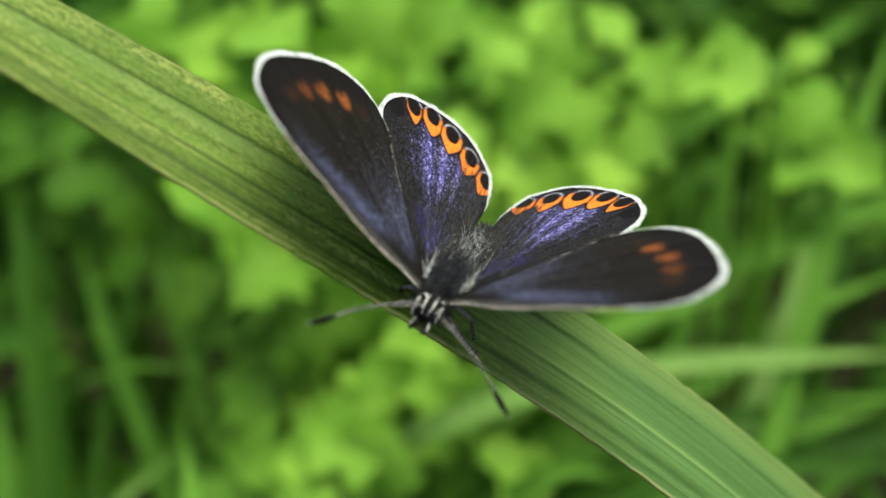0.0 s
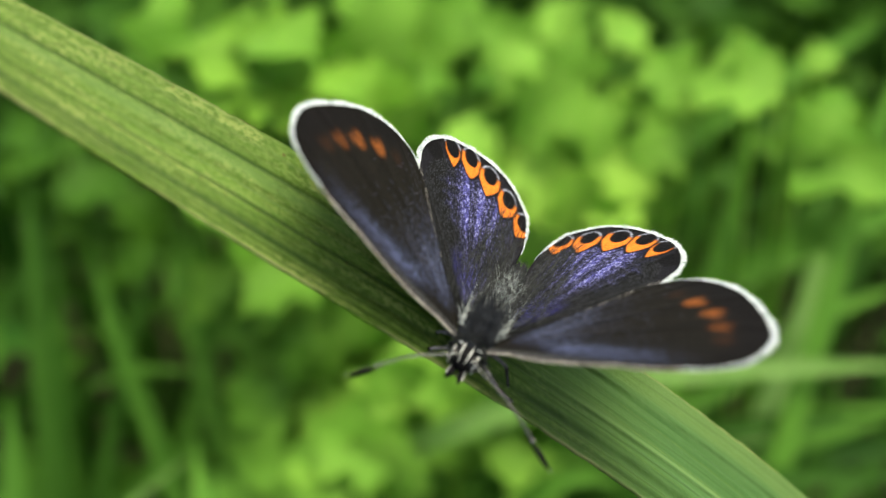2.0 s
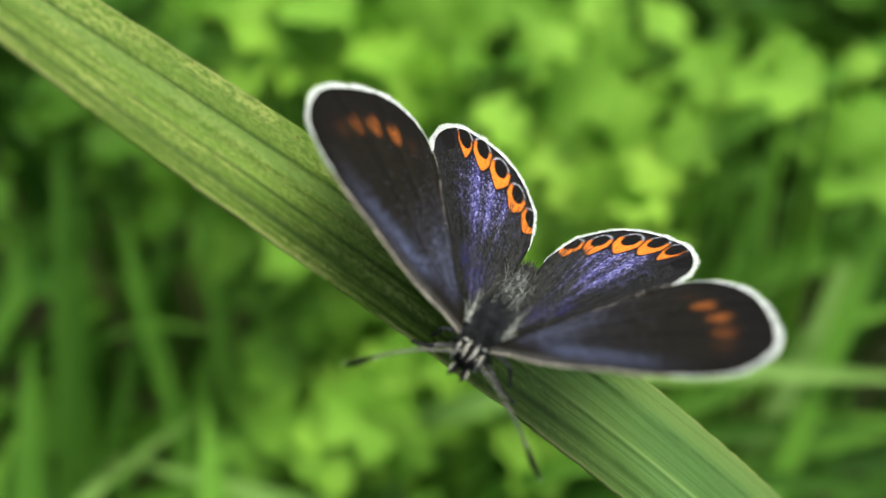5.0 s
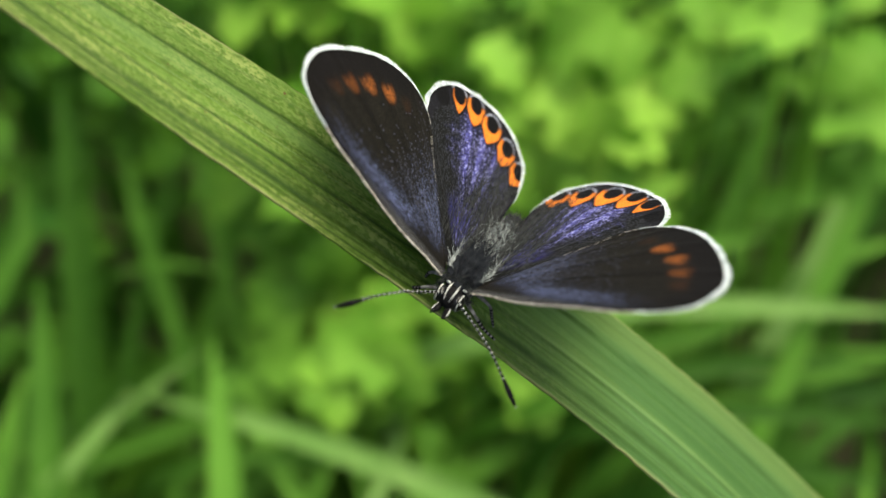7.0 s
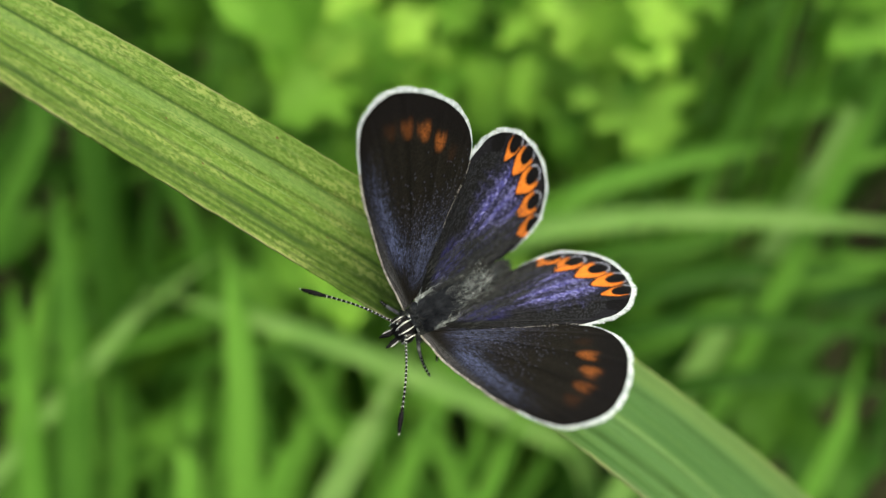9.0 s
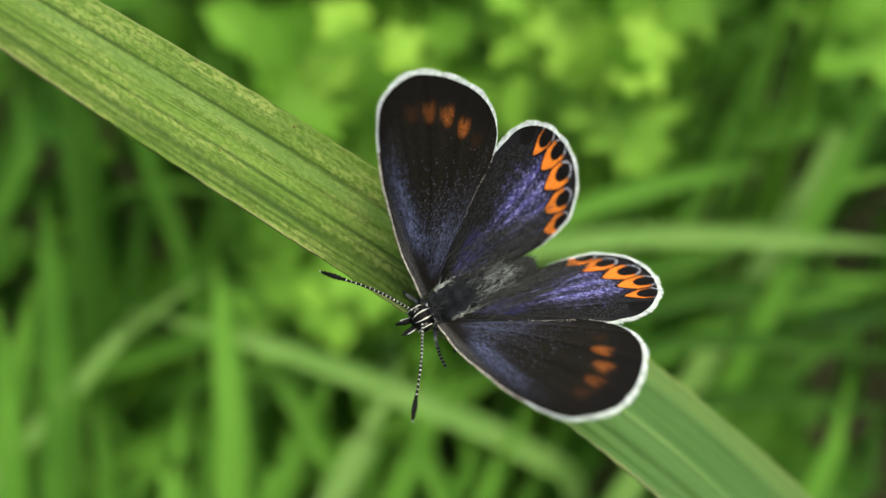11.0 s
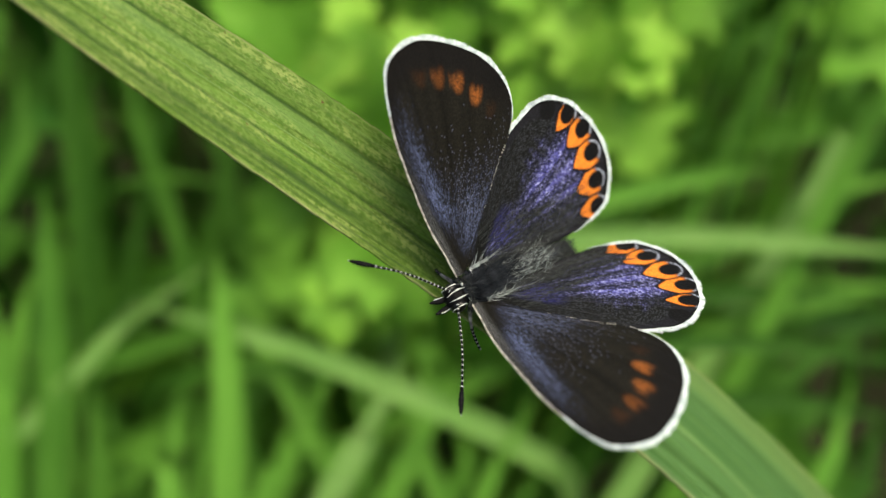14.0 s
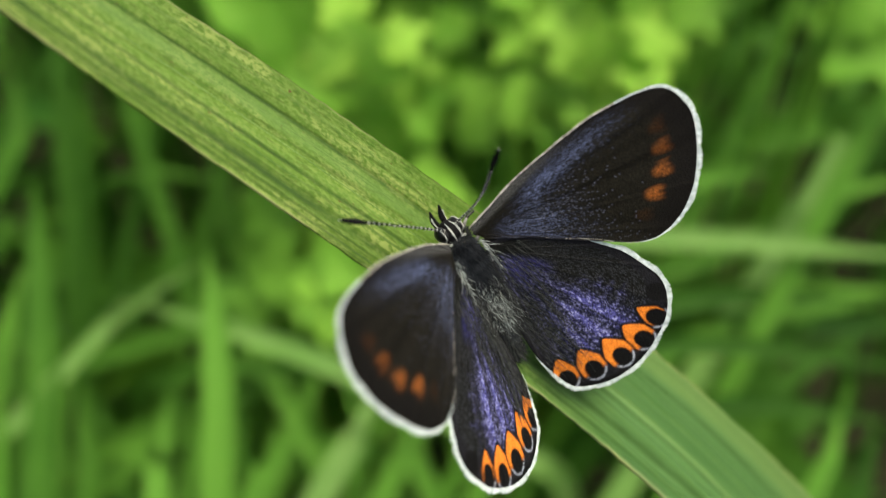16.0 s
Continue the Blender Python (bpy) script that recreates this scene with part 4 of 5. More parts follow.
grass_blade((0.0593, 0.0953, -0.1397), (0.0847, 0.1026, -0.1319), (0.1168, 0.1054, -0.1281), 0.0059, FRESH_GREEN)
grass_blade((0.0750, 0.1436, -0.1204), (0.1026, 0.1516, -0.1118), (0.1299, 0.1595, -0.1032), 0.0064, FRESH_GREEN)
grass_blade((0.0894, 0.1154, -0.1472), (0.1063, 0.1319, -0.1307), (0.1185, 0.1497, -0.1131), 0.0057, HALF_SHADED_GREEN)
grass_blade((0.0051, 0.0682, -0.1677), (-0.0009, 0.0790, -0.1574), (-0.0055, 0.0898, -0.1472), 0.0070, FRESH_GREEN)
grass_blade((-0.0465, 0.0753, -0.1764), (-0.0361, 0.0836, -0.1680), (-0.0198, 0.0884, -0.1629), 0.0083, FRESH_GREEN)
grass_blade((-0.0680, 0.0739, -0.1716), (-0.0650, 0.0888, -0.1570), (-0.0596, 0.1036, -0.1425), 0.0066, HALF_SHADED_GREEN)
grass_blade((-0.1055, 0.0743, -0.1748), (-0.1024, 0.0895, -0.1597), (-0.1068, 0.1075, -0.1422), 0.0059, HALF_SHADED_GREEN)
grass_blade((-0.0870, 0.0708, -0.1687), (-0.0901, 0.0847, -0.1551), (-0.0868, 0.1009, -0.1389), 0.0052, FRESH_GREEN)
grass_blade((-0.0751, 0.0742, -0.1757), (-0.0788, 0.0855, -0.1648), (-0.0869, 0.0974, -0.1536), 0.0057, HALF_SHADED_GREEN)
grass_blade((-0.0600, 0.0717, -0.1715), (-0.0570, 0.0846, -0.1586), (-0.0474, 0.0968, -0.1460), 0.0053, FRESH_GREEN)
grass_blade((-0.0427, 0.0740, -0.1766), (-0.0471, 0.0864, -0.1646), (-0.0448, 0.0981, -0.1529), 0.0060, HALF_SHADED_GREEN)
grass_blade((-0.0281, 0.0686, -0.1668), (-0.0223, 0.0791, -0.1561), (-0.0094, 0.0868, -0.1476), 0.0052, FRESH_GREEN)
grass_blade((-0.0171, 0.0721, -0.1739), (-0.0147, 0.0852, -0.1608), (-0.0199, 0.0992, -0.1473), 0.0057, HALF_SHADED_GREEN)
grass_blade((-0.0036, 0.0735, -0.1772), (-0.0096, 0.0840, -0.1673), (-0.0171, 0.0918, -0.1601), 0.0055, HALF_SHADED_GREEN)
grass_blade((-0.0931, 0.0681, -0.1633), (-0.0791, 0.0730, -0.1574), (-0.0638, 0.0745, -0.1550), 0.0050, HALF_SHADED_GREEN)

herb = leafy_plant((0.0976, 0.1195, -0.2700))
herb_leaf(herb, (0.0773, 0.1382, -0.0487), 0.0247, -60, BRIGHT_LEAF)
herb_leaf(herb, (0.0956, 0.1257, -0.0533), 0.0192, 40, BRIGHT_LEAF)
herb_leaf(herb, (0.1010, 0.1212, -0.0637), 0.0272, 130, BRIGHT_LEAF)
herb_leaf(herb, (0.0853, 0.1448, -0.0462), 0.0186, 0, BRIGHT_LEAF)
herb_leaf(herb, (0.0664, 0.1413, -0.0644), 0.0205, 70, BRIGHT_LEAF)
herb_leaf(herb, (0.0636, 0.1441, -0.0699), 0.0168, 200, BRIGHT_LEAF)
herb_leaf(herb, (0.1158, 0.1654, -0.0555), 0.0120, 60, BRIGHT_LEAF)

herb = leafy_plant((0.0457, 0.1281, -0.2700))
herb_leaf(herb, (0.0350, 0.1443, -0.0553), 0.0266, -110, BRIGHT_LEAF)
herb_leaf(herb, (0.0466, 0.1582, -0.0500), 0.0238, 20, BRIGHT_LEAF)
herb_leaf(herb, (0.0405, 0.1494, -0.0653), 0.0168, 160, BRIGHT_LEAF)
herb_leaf(herb, (0.0732, 0.1629, -0.0555), 0.0234, -20, BRIGHT_LEAF)
herb_leaf(herb, (0.0492, 0.1451, -0.0613), 0.0177, 170, BRIGHT_LEAF)
herb_leaf(herb, (0.0646, 0.1710, -0.0454), 0.0190, 60, BRIGHT_LEAF)
herb_leaf(herb, (0.0324, 0.1737, -0.0465), 0.0249, -40, BRIGHT_LEAF)
herb_leaf(herb, (0.0326, 0.1592, -0.0506), 0.0210, -130, BRIGHT_LEAF)
herb_leaf(herb, (0.0461, 0.1420, -0.0763), 0.0168, 100, BRIGHT_LEAF)
herb_leaf(herb, (0.0371, 0.1529, -0.0792), 0.0205, 200, BRIGHT_LEAF)
herb_leaf(herb, (0.0747, 0.1691, -0.0658), 0.0138, 30, BRIGHT_LEAF)
herb_leaf(herb, (0.0594, 0.1601, -0.0639), 0.0161, 190, BRIGHT_LEAF)
herb_leaf(herb, (0.0484, 0.1847, -0.0449), 0.0230, 10, BRIGHT_LEAF)

herb = leafy_plant((-0.0009, 0.1374, -0.2700))
herb_leaf(herb, (-0.0258, 0.1563, -0.0362), 0.0298, -60, BRIGHT_LEAF)
herb_leaf(herb, (-0.0179, 0.1567, -0.0438), 0.0253, 160, BRIGHT_LEAF)
herb_leaf(herb, (-0.0294, 0.1610, -0.0485), 0.0259, -150, BRIGHT_LEAF)
herb_leaf(herb, (0.0016, 0.1634, -0.0393), 0.0286, 30, BRIGHT_LEAF)
herb_leaf(herb, (-0.0032, 0.1770, -0.0373), 0.0243, -10, BRIGHT_LEAF)
herb_leaf(herb, (0.0093, 0.1671, -0.0513), 0.0229, 110, BRIGHT_LEAF)
herb_leaf(herb, (0.0204, 0.1826, -0.0436), 0.0255, 50, BRIGHT_LEAF)
herb_leaf(herb, (0.0051, 0.1569, -0.0589), 0.0210, 160, BRIGHT_LEAF)
herb_leaf(herb, (0.0203, 0.1466, -0.0635), 0.0177, 140, BRIGHT_LEAF)

herb = leafy_plant((-0.0233, 0.1149, -0.2700))
herb_leaf(herb, (-0.0350, 0.1414, -0.0906), 0.0196, -60, HALF_SHADED_LEAF)
herb_leaf(herb, (-0.0300, 0.1452, -0.0836), 0.0210, 30, HALF_SHADED_LEAF)
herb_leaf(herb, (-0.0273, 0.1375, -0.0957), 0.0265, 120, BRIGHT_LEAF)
herb_leaf(herb, (-0.0198, 0.1265, -0.1026), 0.0232, 190, HALF_SHADED_LEAF)
herb_leaf(herb, (-0.0385, 0.1408, -0.1035), 0.0230, -120, HALF_SHADED_LEAF)
herb_leaf(herb, (-0.0395, 0.1264, -0.1155), 0.0210, -50, HALF_SHADED_LEAF)
herb_leaf(herb, (-0.0325, 0.1332, -0.1130), 0.0200, 60, HALF_SHADED_LEAF)
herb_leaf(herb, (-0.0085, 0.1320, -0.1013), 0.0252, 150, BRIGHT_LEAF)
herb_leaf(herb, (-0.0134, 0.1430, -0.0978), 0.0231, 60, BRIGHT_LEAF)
herb_leaf(herb, (-0.0405, 0.1214, -0.1238), 0.0168, -100, HALF_SHADED_LEAF)
herb_leaf(herb, (-0.0176, 0.1666, -0.0852), 0.0184, 20, HALF_SHADED_LEAF)

herb = leafy_plant((-0.0061, 0.1043, -0.2700))
herb_leaf(herb, (-0.0163, 0.1064, -0.1155), 0.0260, -60, BRIGHT_LEAF)
herb_leaf(herb, (-0.0104, 0.1181, -0.1146), 0.0232, 40, BRIGHT_LEAF)
herb_leaf(herb, (-0.0022, 0.1177, -0.1138), 0.0232, 150, BRIGHT_LEAF)
herb_leaf(herb, (-0.0249, 0.1277, -0.1206), 0.0215, -40, BRIGHT_LEAF)
herb_leaf(herb, (-0.0080, 0.1012, -0.1225), 0.0234, 200, BRIGHT_LEAF)
herb_leaf(herb, (-0.0312, 0.1042, -0.1215), 0.0221, -80, HALF_SHADED_LEAF)
herb_leaf(herb, (-0.0384, 0.1166, -0.1215), 0.0191, 60, HALF_SHADED_LEAF)
herb_leaf(herb, (0.0047, 0.1299, -0.1122), 0.0215, 100, BRIGHT_LEAF)
herb_leaf(herb, (-0.0226, 0.1010, -0.1251), 0.0221, 170, BRIGHT_LEAF)
herb_leaf(herb, (0.0085, 0.1157, -0.1155), 0.0205, 140, BRIGHT_LEAF)

herb = leafy_plant((-0.0114, 0.1167, -0.2700))
herb_leaf(herb, (-0.0167, 0.1408, -0.0849), 0.0238, 20, BRIGHT_LEAF)
herb_leaf(herb, (-0.0100, 0.1376, -0.0947), 0.0229, 150, BRIGHT_LEAF)
herb_leaf(herb, (-0.0012, 0.1554, -0.0848), 0.0263, 60, BRIGHT_LEAF)
herb_leaf(herb, (-0.0231, 0.1579, -0.0829), 0.0234, -20, BRIGHT_LEAF)
herb_leaf(herb, (0.0091, 0.1595, -0.0807), 0.0234, 30, BRIGHT_LEAF)
herb_leaf(herb, (0.0045, 0.1478, -0.0917), 0.0220, -60, BRIGHT_LEAF)
herb_leaf(herb, (-0.0371, 0.1614, -0.0867), 0.0225, -50, BRIGHT_LEAF)

herb = leafy_plant((0.0457, 0.1208, -0.2700))
herb_leaf(herb, (0.0389, 0.1505, -0.0819), 0.0243, -40, BRIGHT_LEAF)
herb_leaf(herb, (0.0450, 0.1326, -0.0846), 0.0273, 160, BRIGHT_LEAF)
herb_leaf(herb, (0.0525, 0.1279, -0.0930), 0.0263, 160, BRIGHT_LEAF)
herb_leaf(herb, (0.0406, 0.1369, -0.0876), 0.0238, 190, BRIGHT_LEAF)
herb_leaf(herb, (0.0337, 0.1579, -0.0732), 0.0229, 40, BRIGHT_LEAF)
herb_leaf(herb, (0.0188, 0.1445, -0.0877), 0.0258, -100, BRIGHT_LEAF)
herb_leaf(herb, (0.0253, 0.1338, -0.0921), 0.0239, 170, BRIGHT_LEAF)
herb_leaf(herb, (0.0157, 0.1372, -0.0946), 0.0229, -150, BRIGHT_LEAF)
herb_leaf(herb, (0.0280, 0.1549, -0.0847), 0.0249, 10, BRIGHT_LEAF)
herb_leaf(herb, (0.0618, 0.1490, -0.0827), 0.0229, 70, BRIGHT_LEAF)
herb_leaf(herb, (0.0344, 0.1327, -0.0984), 0.0215, 190, BRIGHT_LEAF)
herb_leaf(herb, (0.0076, 0.1497, -0.0968), 0.0225, -90, BRIGHT_LEAF)
herb_leaf(herb, (0.0531, 0.1460, -0.0857), 0.0215, 60, BRIGHT_LEAF)

herb = leafy_plant((-0.0469, 0.1843, -0.2700))
herb_leaf(herb, (-0.0475, 0.1955, -0.0433), 0.0306, -70, SHADED_LEAF)
herb_leaf(herb, (-0.0628, 0.2033, -0.0524), 0.0256, -120, SHADED_LEAF)
herb_leaf(herb, (-0.0394, 0.1986, -0.0562), 0.0240, 60, SHADED_LEAF)
herb_leaf(herb, (-0.0755, 0.2209, -0.0451), 0.0283, -60, SHADED_LEAF)

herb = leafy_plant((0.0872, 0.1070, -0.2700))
herb_leaf(herb, (0.0649, 0.0993, -0.1632), 0.0256, -80, SHADED_LEAF)
herb_leaf(herb, (0.0823, 0.0984, -0.1569), 0.0281, 80, SHADED_LEAF)
herb_leaf(herb, (0.0627, 0.0975, -0.1596), 0.0260, 170, SHADED_LEAF)
herb_leaf(herb, (0.0911, 0.0819, -0.1651), 0.0245, 120, SHADED_LEAF)
herb_leaf(herb, (0.1031, 0.0701, -0.1622), 0.0278, 100, SHADED_LEAF)
herb_leaf(herb, (0.1032, 0.0939, -0.1675), 0.0240, 60, SHADED_LEAF)
herb_leaf(herb, (0.0577, 0.1099, -0.1671), 0.0250, -40, SHADED_LEAF)

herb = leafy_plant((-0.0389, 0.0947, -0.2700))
herb_leaf(herb, (-0.0370, 0.1109, -0.1268), 0.0249, 30, HALF_SHADED_LEAF)
herb_leaf(herb, (-0.0447, 0.1088, -0.1426), 0.0230, -80, HALF_SHADED_LEAF)
herb_leaf(herb, (-0.0318, 0.1087, -0.1356), 0.0225, 100, HALF_SHADED_LEAF)

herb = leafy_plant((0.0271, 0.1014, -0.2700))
herb_leaf(herb, (0.0158, 0.1185, -0.1191), 0.0210, 60, HALF_SHADED_LEAF)
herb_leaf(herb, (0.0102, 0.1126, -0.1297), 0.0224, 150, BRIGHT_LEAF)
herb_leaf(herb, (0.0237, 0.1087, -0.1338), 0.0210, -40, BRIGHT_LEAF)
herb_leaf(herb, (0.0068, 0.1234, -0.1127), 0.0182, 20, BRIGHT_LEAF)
herb_leaf(herb, (0.0314, 0.1047, -0.1390), 0.0196, 90, HALF_SHADED_LEAF)

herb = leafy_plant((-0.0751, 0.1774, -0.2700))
herb_leaf(herb, (-0.0914, 0.1796, -0.0668), 0.0225, -40, SHADED_LEAF)
herb_leaf(herb, (-0.0762, 0.1720, -0.0763), 0.0240, 60, SHADED_LEAF)
herb_leaf(herb, (-0.0654, 0.1651, -0.0858), 0.0210, 150, SHADED_LEAF)
herb_leaf(herb, (-0.0958, 0.1730, -0.0780), 0.0225, 200, SHADED_LEAF)
herb_leaf(herb, (-0.0868, 0.1758, -0.0911), 0.0219, 120, SHADED_LEAF)
herb_leaf(herb, (-0.1026, 0.1919, -0.0677), 0.0203, -80, SHADED_LEAF)

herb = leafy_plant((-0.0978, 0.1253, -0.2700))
herb_leaf(herb, (-0.1042, 0.1333, -0.1403), 0.0250, -40, SHADED_LEAF)
herb_leaf(herb, (-0.0851, 0.1267, -0.1540), 0.0233, 70, SHADED_LEAF)
herb_leaf(herb, (-0.1085, 0.1223, -0.1586), 0.0250, -90, SHADED_LEAF)
herb_leaf(herb, (-0.0787, 0.1120, -0.1676), 0.0250, 160, SHADED_LEAF)
herb_leaf(herb, (-0.0986, 0.1124, -0.1676), 0.0233, 200, SHADED_LEAF)

herb = leafy_plant((-0.0268, 0.1672, -0.2700))
herb_leaf(herb, (-0.0446, 0.1680, -0.0396), 0.0259, -50, BRIGHT_LEAF)
herb_leaf(herb, (-0.0531, 0.1820, -0.0375), 0.0229, 20, BRIGHT_LEAF)
herb_leaf(herb, (-0.0415, 0.1676, -0.0512), 0.0211, 120, BRIGHT_LEAF)

herb = leafy_plant((-0.0238, 0.1290, -0.2700))
herb_leaf(herb, (-0.0364, 0.1332, -0.0670), 0.0290, -60, BRIGHT_LEAF)
herb_leaf(herb, (-0.0269, 0.1279, -0.0716), 0.0270, 150, BRIGHT_LEAF)
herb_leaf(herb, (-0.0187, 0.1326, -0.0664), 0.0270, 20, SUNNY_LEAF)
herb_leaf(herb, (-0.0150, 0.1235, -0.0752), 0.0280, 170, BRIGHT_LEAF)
herb_leaf(herb, (-0.0270, 0.1203, -0.0791), 0.0240, -120, HALF_SHADED_LEAF)
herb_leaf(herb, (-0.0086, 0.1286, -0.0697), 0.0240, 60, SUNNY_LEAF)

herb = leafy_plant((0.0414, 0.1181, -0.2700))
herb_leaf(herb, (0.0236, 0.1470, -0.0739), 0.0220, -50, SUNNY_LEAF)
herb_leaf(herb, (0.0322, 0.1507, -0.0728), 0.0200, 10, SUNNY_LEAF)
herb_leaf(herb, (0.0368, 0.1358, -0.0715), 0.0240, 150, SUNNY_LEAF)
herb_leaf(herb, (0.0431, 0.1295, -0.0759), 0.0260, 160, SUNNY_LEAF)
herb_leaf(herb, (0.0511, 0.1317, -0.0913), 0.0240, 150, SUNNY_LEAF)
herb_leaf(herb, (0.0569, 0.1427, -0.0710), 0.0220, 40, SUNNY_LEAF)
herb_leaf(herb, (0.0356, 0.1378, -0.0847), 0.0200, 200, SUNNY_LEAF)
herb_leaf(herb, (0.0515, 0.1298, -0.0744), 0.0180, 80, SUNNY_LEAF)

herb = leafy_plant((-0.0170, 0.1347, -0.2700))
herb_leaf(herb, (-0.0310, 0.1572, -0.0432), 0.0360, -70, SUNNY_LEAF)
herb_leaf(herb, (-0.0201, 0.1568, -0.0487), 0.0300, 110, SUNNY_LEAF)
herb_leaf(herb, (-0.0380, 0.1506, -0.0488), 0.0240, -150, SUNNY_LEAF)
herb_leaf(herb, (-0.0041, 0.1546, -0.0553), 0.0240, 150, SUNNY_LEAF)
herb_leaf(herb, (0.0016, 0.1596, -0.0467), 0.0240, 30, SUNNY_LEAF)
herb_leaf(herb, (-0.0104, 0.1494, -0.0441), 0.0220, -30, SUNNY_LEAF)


# ---- undergrowth that nobody could count ----
fill = np.random.default_rng(12)


outer = np.random.default_rng(31)


def fringe_spot():
    """A spot in the thinning edge of the herbs, and how tall they still are there."""
    while True:
        angle, off = outer.uniform(0, 2 * math.pi), outer.exponential(0.13)
        c, sn = math.cos(angle), math.sin(angle)
        reach = 1 / max(abs(c) / 0.43, abs(sn) / 0.34) - 0.02 + off
        x, y = 0.05 + c * reach, 0.46 + sn * reach
        if y > 0.16 and off < 0.7:
            return x, y, math.exp(-off / 0.12)


def undergrowth():
    pieces_v, pieces_f, n = [], [], 0
    count = 4200
    for k in range(count + 1500):
        gen, low = (fill, 1.0) if k < count else (outer, 0.0)
        if low:
            x, y = fill.uniform(-0.38, 0.48), fill.uniform(0.12, 0.8)
        else:
            x, y, low = fringe_spot()
        if gen is fill and ((x < 0.1 * y and fill.random() < 0.65) or (x > 0.05 and y < 0.45 and fill.random() < 0.75)):
            continue
        z = ground_height(x, y)
        height = gen.uniform(0.04, 0.10) + 0.28 * low * max(0, y - 0.22)
        lean = gen.normal(0, 0.45, 2)
        foot = np.array([x, y, z])
        mid = foot + np.array([lean[0] * 0.3 * height, lean[1] * 0.3 * height, height * 0.6])
        tip = foot + np.array([lean[0] * height, lean[1] * height, height * gen.uniform(0.7, 1.0)])
        line = spline([foot, mid, tip], 8)
        v, f, _ = ribbon(line, gen.uniform(0.003, 0.007) * np.array([0.6, 0.8, 1, 1, 0.9, 0.7, 0.4, 0.05]), (gen.normal(0, 0.3), -0.8, 0.6), 0.2, 0.0002, 3)
        pieces_v.append(v)
        pieces_f.append(f + n)
        n += len(v)
    # the same sward goes on all round, in turned tufts
    tuft = []
    for _ in range(46):
        foot = np.append(fill.uniform(-0.2, 0.2, 2), 0)
        height, lean = fill.uniform(0.05, 0.15), fill.normal(0, 0.5, 2)
        line = np.array([foot + (lean[0] * height * f * f, lean[1] * height * f * f, height * f) for f in (0, 0.4, 0.75, 1)])
        tuft.append(ribbon(line, fill.uniform(0.004, 0.009) * np.array([0.7, 1, 0.7, 0.05]), (fill.normal(0, 0.5), -0.8, 0.6), 0.2, 0.0002, 3)[:2])
    tuft_v = np.vstack([v for v, f in tuft])
    tuft_f = np.vstack([f + k * len(tuft[0][0]) for k, (v, f) in enumerate(tuft)])
    for x in np.arange(-2.6, 2.7, 0.26):
        for y in np.arange(-2.2, 3.1, 0.26):
            if (-0.5 < x < 0.65 and -0.3 < y < 0.9) or np.hypot(x, y - 0.4) > 2.6 + 0.3 * np.sin(9 * x + 5 * y):
                continue
            c, s = np.cos(x * 7 + y * 3), np.sin(x * 7 + y * 3)
            px, py = x + 0.07 * np.sin(y * 40), y + 0.07 * np.sin(x * 33)
            v = np.stack([c * tuft_v[:, 0] - s * tuft_v[:, 1] + px, s * tuft_v[:, 0] + c * tuft_v[:, 1] + py, tuft_v[:, 2] * (0.7 + 0.5 * abs(s)) + ground_height(px, py)], 1)
            pieces_v.append(v)
            pieces_f.append(tuft_f + n)
            n += len(v)
    # the whole sward takes the dark green that has shade in its colour
    thing = part("meadow_grass", (np.vstack(pieces_v), np.vstack(pieces_f)), SHADED_GREEN)
    tagged(thing, "dense meadow grass, shade put into its dark green", "grass", "", "stuff")


def low_leaves():
    pieces_v, pieces_f, n = [], [], 0
    x = np.linspace(-1, 1, 5)
    for k in range(2400):
        gen, low = (fill, 1.0) if k < 1700 else (outer, 0.0)
        if low:
            px, py = fill.uniform(-0.38, 0.5), fill.uniform(0.2, 0.85)
        else:
            px, py, low = fringe_spot()
        if gen is fill and ((px < 0.1 * py and fill.random() < 0.75) or (px > 0.05 and py < 0.45 and fill.random() < 0.8)):
            continue
        pz = ground_height(px, py) + gen.uniform(0.02, 0.09) + 0.28 * low * max(0, py - 0.25)
        length = gen.uniform(0.015, 0.035)
        way = np.append(gen.normal(0, 1, 2), gen.uniform(-0.3, 0.3))
        way /= np.linalg.norm(way)
        side = np.cross(way, (gen.normal(0, 0.3), gen.normal(-0.3, 0.3), 1))
        side /= np.linalg.norm(side)
        up = np.cross(side, way)
        s = np.linspace(0, 1, 7)
        half = 0.35 * length * np.sin(np.pi * np.clip(s, 0.02, 0.98)) ** 0.8
        p = (s * length)[:, None, None] * way + (half[:, None] * x)[..., None] * side + (0.25 * half[:, None] * np.abs(x) - 0.4 * length * s[:, None] ** 2)[..., None] * up
        v = p.reshape(-1, 3) + (px, py, pz)
        pieces_v.append(v)
        pieces_f.append(grid_faces(7, 5, n, True))
        n += len(v)
    # low leaves all take the herb green with full shade in its colour
    thing = part("low_foliage", (np.vstack(pieces_v), np.vstack(pieces_f)), SHADED_LEAF)
    tagged(thing, "low foliage between the grasses, shade put into its green", "foliage", "", "stuff")


undergrowth()
low_leaves()

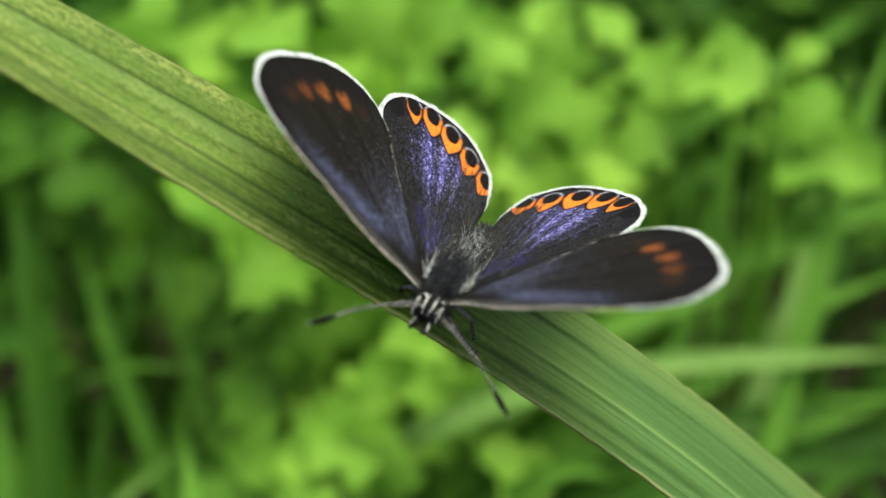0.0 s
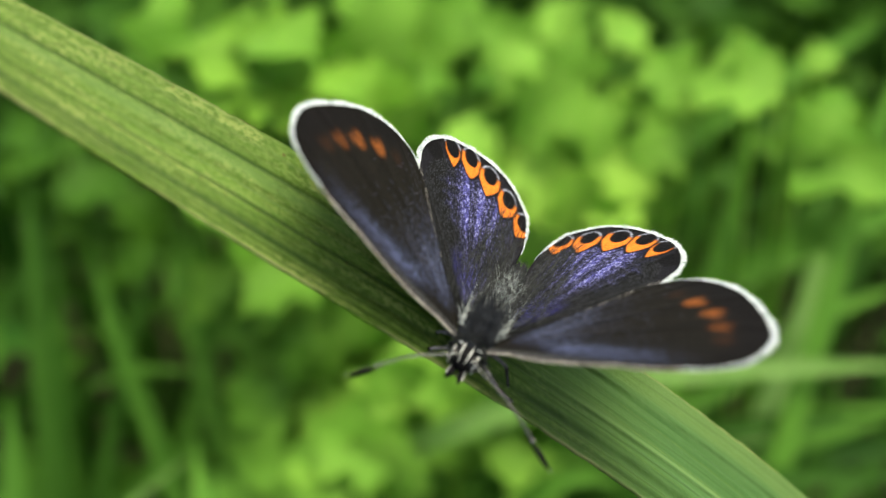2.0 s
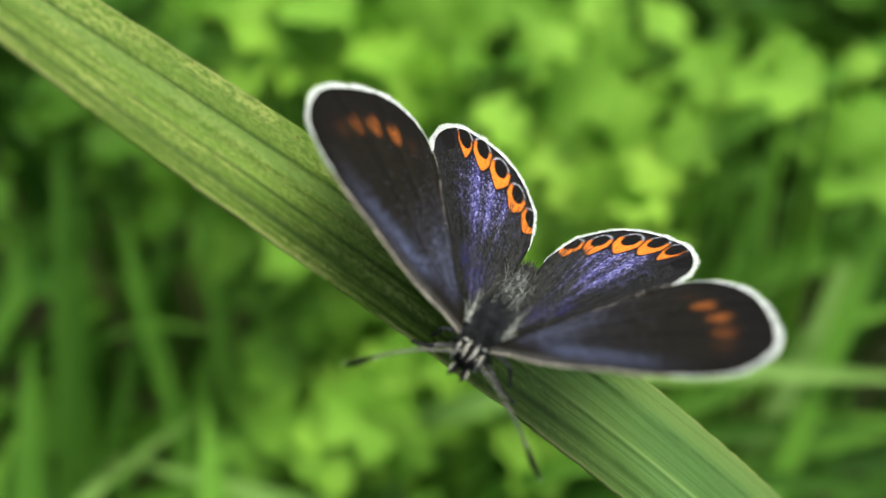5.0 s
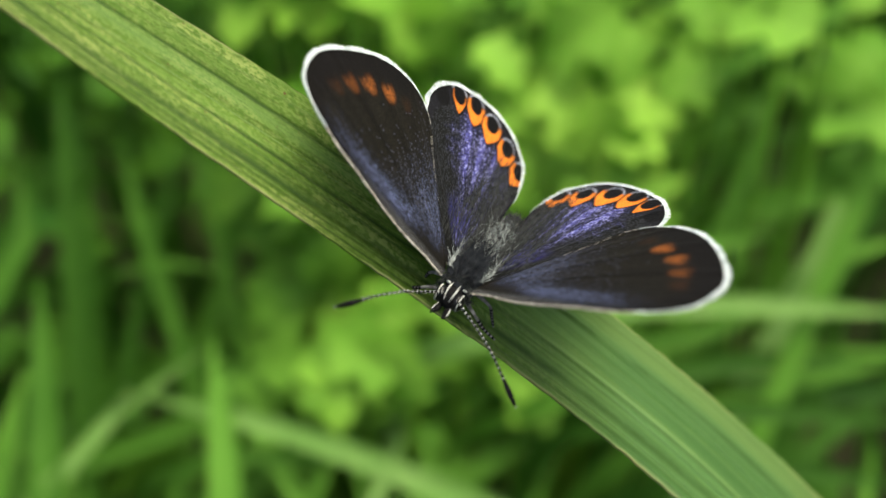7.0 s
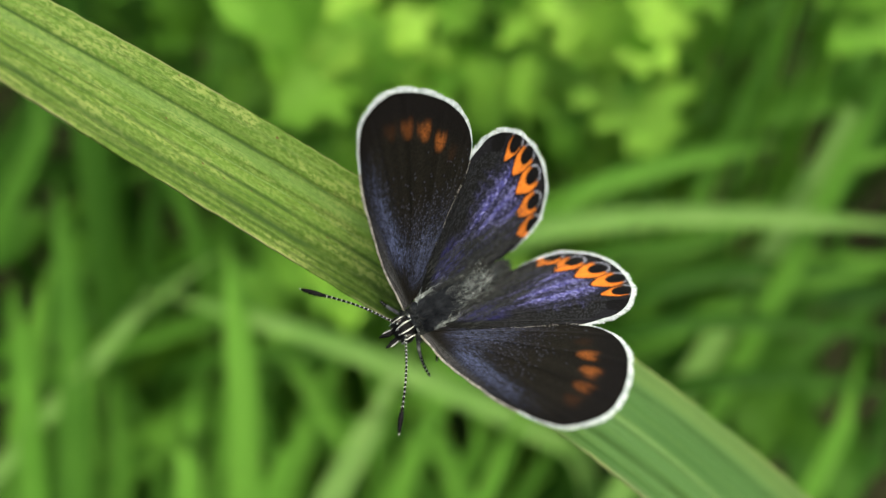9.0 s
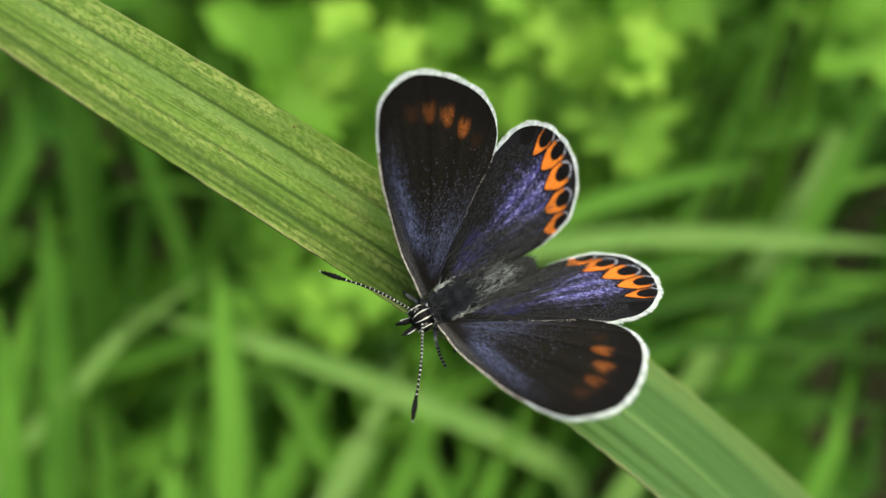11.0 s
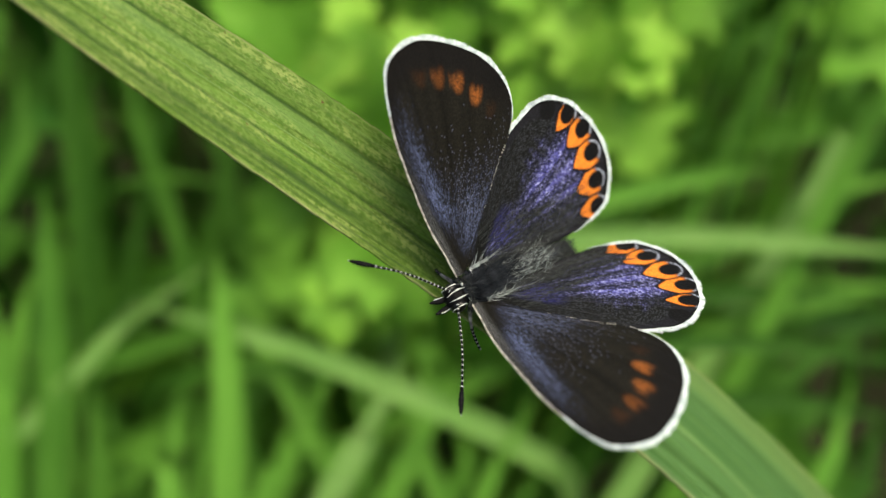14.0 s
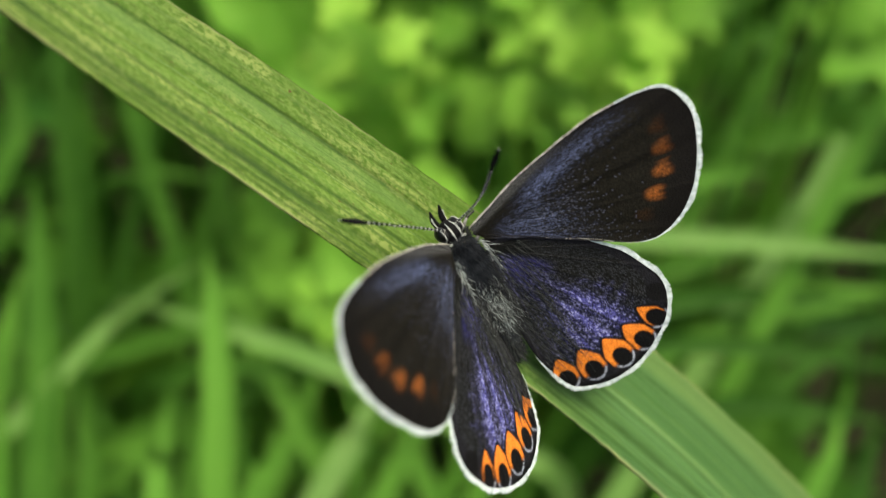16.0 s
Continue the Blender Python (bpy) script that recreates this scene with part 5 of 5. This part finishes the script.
# ---- what moves ----
FLIGHT = [  # seconds, thorax in metres, turn in degrees
    (0, -0.00105, -0.00078, -0.00475, -18.21, -1.01, -119.55),
    (0.5, -0.00114, -0.00054, -0.00473, -19.73, 0.14, -120.21),
    (1, -0.00129, -0.00022, -0.00482, -19.01, -0.09, -119.58),
    (1.5, -0.00130, -0.00034, -0.00493, -17.88, -0.41, -120.51),
    (2, -0.00102, -0.00050, -0.00507, -18.83, -0.38, -120.03),
    (2.5, -0.00073, -0.00040, -0.00475, -19.80, -0.10, -120.12),
    (3, -0.00127, -0.00061, -0.00471, -17.97, -0.86, -120.00),
    (3.5, -0.00115, -0.00086, -0.00472, -16.01, -1.78, -120.19),
    (4, -0.00122, -0.00125, -0.00412, -19.15, -3.02, -115.93),
    (6.3, -0.00007, -0.00178, -0.00467, -14.91, -2.72, -121.73),
    (6.5, -0.00060, -0.00160, -0.00451, -14.40, -3.82, -121.75),
    (7, -0.00033, -0.00094, -0.00497, -15.35, -3.25, -120.48),
    (7.5, -0.00067, -0.00113, -0.00525, -16.49, -2.02, -122.16),
    (8, -0.00080, -0.00137, -0.00512, -16.06, -3.30, -122.33),
    (8.5, -0.00092, -0.00150, -0.00482, -19.31, -5.88, -123.83),
    (9, -0.00155, -0.00147, -0.00472, -27.06, -8.42, -138.32),
    (9.5, -0.00182, -0.00079, -0.00488, -25.44, -9.37, -142.02),
    (9.7, -0.00127, -0.00099, -0.00501, -24.48, -9.40, -144.01),
    (12, -0.00153, -0.00136, -0.00488, -27.44, -4.28, -144.02),
    (12.5, -0.00077, -0.00168, -0.00503, -24.21, -3.08, -139.61),
    (13, -0.00087, -0.00129, -0.00526, -25.60, -0.71, -139.47),
    (13.5, -0.00106, -0.00130, -0.00533, -25.66, -0.95, -142.47),
    (14, -0.00098, -0.00107, -0.00482, -24.31, -5.44, -146.04),
    (14.5, -0.00068, -0.00136, -0.00472, -26.79, -11.10, -153.65),
    (15, -0.00077, -0.00123, -0.00495, -29.64, -20.79, -168.01),
    (15.5, -0.00048, -0.00133, -0.00386, -28.28, -44.72, 173.59),
    (16, -0.00030, -0.00013, -0.00370, -12.76, -52.96, 144.95),
]
WINGS = [  # seconds; lift of the right and left forewing, hindwings below them, sweeps, in degrees
    (0, 37.4, 37.5, -5.8, -6.7, -1.8, 2.9, 0.4, -2.4),
    (0.5, 37.5, 38.1, -6.3, -5.7, -1.5, 0.2, 0.0, -2.1),
    (1, 35.7, 35.9, -5.8, -5.4, -1.6, 0.3, -0.4, -1.2),
    (1.5, 34.6, 34.3, -5.5, -5.9, -1.9, 1.7, -1.2, -1.3),
    (2, 35.6, 35.8, -5.6, -4.3, -1.9, -1.3, -1.8, -0.9),
    (2.5, 36.0, 36.5, -5.8, -4.0, -1.4, -2.9, -2.0, -0.9),
    (3, 37.3, 37.7, -5.5, -5.6, -1.7, -1.3, -1.1, -1.0),
    (3.5, 36.8, 37.2, -4.8, -6.6, -2.0, 2.2, 0.4, -1.7),
    (4, 34.8, 43.5, -7.0, -8.1, -2.0, 6.5, -0.6, -1.8),
    (6.3, 37.8, 37.9, -0.4, -5.2, -1.0, 1.5, 2.8, 1.5),
    (6.5, 37.8, 38.0, -0.5, -5.2, -1.3, 2.1, 3.0, 1.8),
    (7, 37.9, 38.0, -1.9, -6.1, -3.1, 0.6, 0.4, -0.0),
    (7.5, 42.2, 42.6, -2.3, -4.5, -2.1, 0.8, 1.3, -0.8),
    (8, 43.7, 44.4, -3.3, -4.5, -1.2, 0.6, 1.6, -1.9),
    (8.5, 44.8, 45.3, -4.3, -3.5, -0.8, 0.1, 1.7, -1.7),
    (9, 50.4, 49.5, -4.2, -3.8, 0.1, 1.0, -0.0, -1.9),
    (9.5, 50.5, 50.2, -3.2, -3.0, -0.2, 0.9, 0.2, -0.1),
    (9.7, 50.7, 50.6, -2.8, -2.7, -0.5, 0.9, 0.5, 0.2),
    (12, 43.7, 43.6, -2.0, -2.2, -0.9, -0.1, -0.4, 0.4),
    (12.5, 33.6, 33.7, -0.3, -3.4, -1.4, 1.3, 0.2, -0.4),
    (13, 33.3, 33.2, -2.2, -2.2, 0.4, 1.3, -0.4, 1.1),
    (13.5, 35.6, 39.0, 0.3, -2.0, 0.0, 1.5, 2.3, 0.8),
    (14, 36.2, 36.3, -2.6, -1.9, -0.1, 1.2, -0.2, 1.6),
    (14.5, 34.0, 34.1, -2.9, -2.3, 0.4, 1.9, -0.3, 1.2),
    (15, 43.2, 43.1, -2.2, -4.3, 0.2, 2.8, -0.6, -0.1),
    (15.5, 45.7, 46.1, -1.1, -5.1, 2.0, 4.9, -0.1, -0.2),
    (16, 35.5, 35.2, -1.1, -7.8, 2.2, 9.4, -0.1, 3.2),
]
FEELERS_RIGHT = [(0, 32, 8), (1.5, 33, 8), (3.5, 33, 10), (6.5, 38, 2), (7, 33, 6), (8.5, 41, 6), (9, 42, 14), (12, 34, 18), (12.5, 26, 10), (13, 30, 12), (13.5, 38, 16), (14, 33, 14), (14.5, 40, 22), (15, 41, 26), (15.5, 25, 40), (16, 19, 54)]
FEELERS_LEFT = [(0, 59, -8), (1.5, 60, -6), (3.5, 58, -6), (6.5, 52, -4), (7, 61, -12), (8.5, 47, 8), (9, 44, 14), (12, 55, 14), (12.5, 61, 10), (13, 57, 10), (13.5, 54, 14), (14, 59, 2), (14.5, 52, -2), (15, 53, 2), (16, 50, 2)]


def motions():
    walk(fly, [(t, pose(*p)) for t, *p in FLIGHT])
    x, y, z = (v * CM for v in ROOT)
    for name, side, n in (("right", -1, 0), ("left", 1, 1)):
        fore, hind = [], []
        for t, *a in WINGS:
            root = pose(x, side * y, z)
            twist = float(np.interp(t, (0, 4, 6.3, 16), (-3, -3, 0, 0)))
            fore.append((t, root @ pose(0, 0, 0, side * a[n]) @ pose(0, 0, 0, 0, twist, -side * a[4 + n])))
            hind.append((t, root @ pose(0, 0, 0, side * (a[n] + a[2 + n])) @ pose(0, 0, 0, 0, 0, -side * a[6 + n])))
        walk(wings[name, "fore"], fore)
        walk(wings[name, "hind"], hind)
        rows = FEELERS_LEFT if side > 0 else FEELERS_RIGHT
        walk(feelers[name], [(t, pose(0.23 * CM, side * 0.03 * CM, 0.03 * CM) @ pose(0, 0, 0, 0, 0, side * az) @ pose(0, 0, 0, 0, -el)) for t, az, el in rows])


motions()
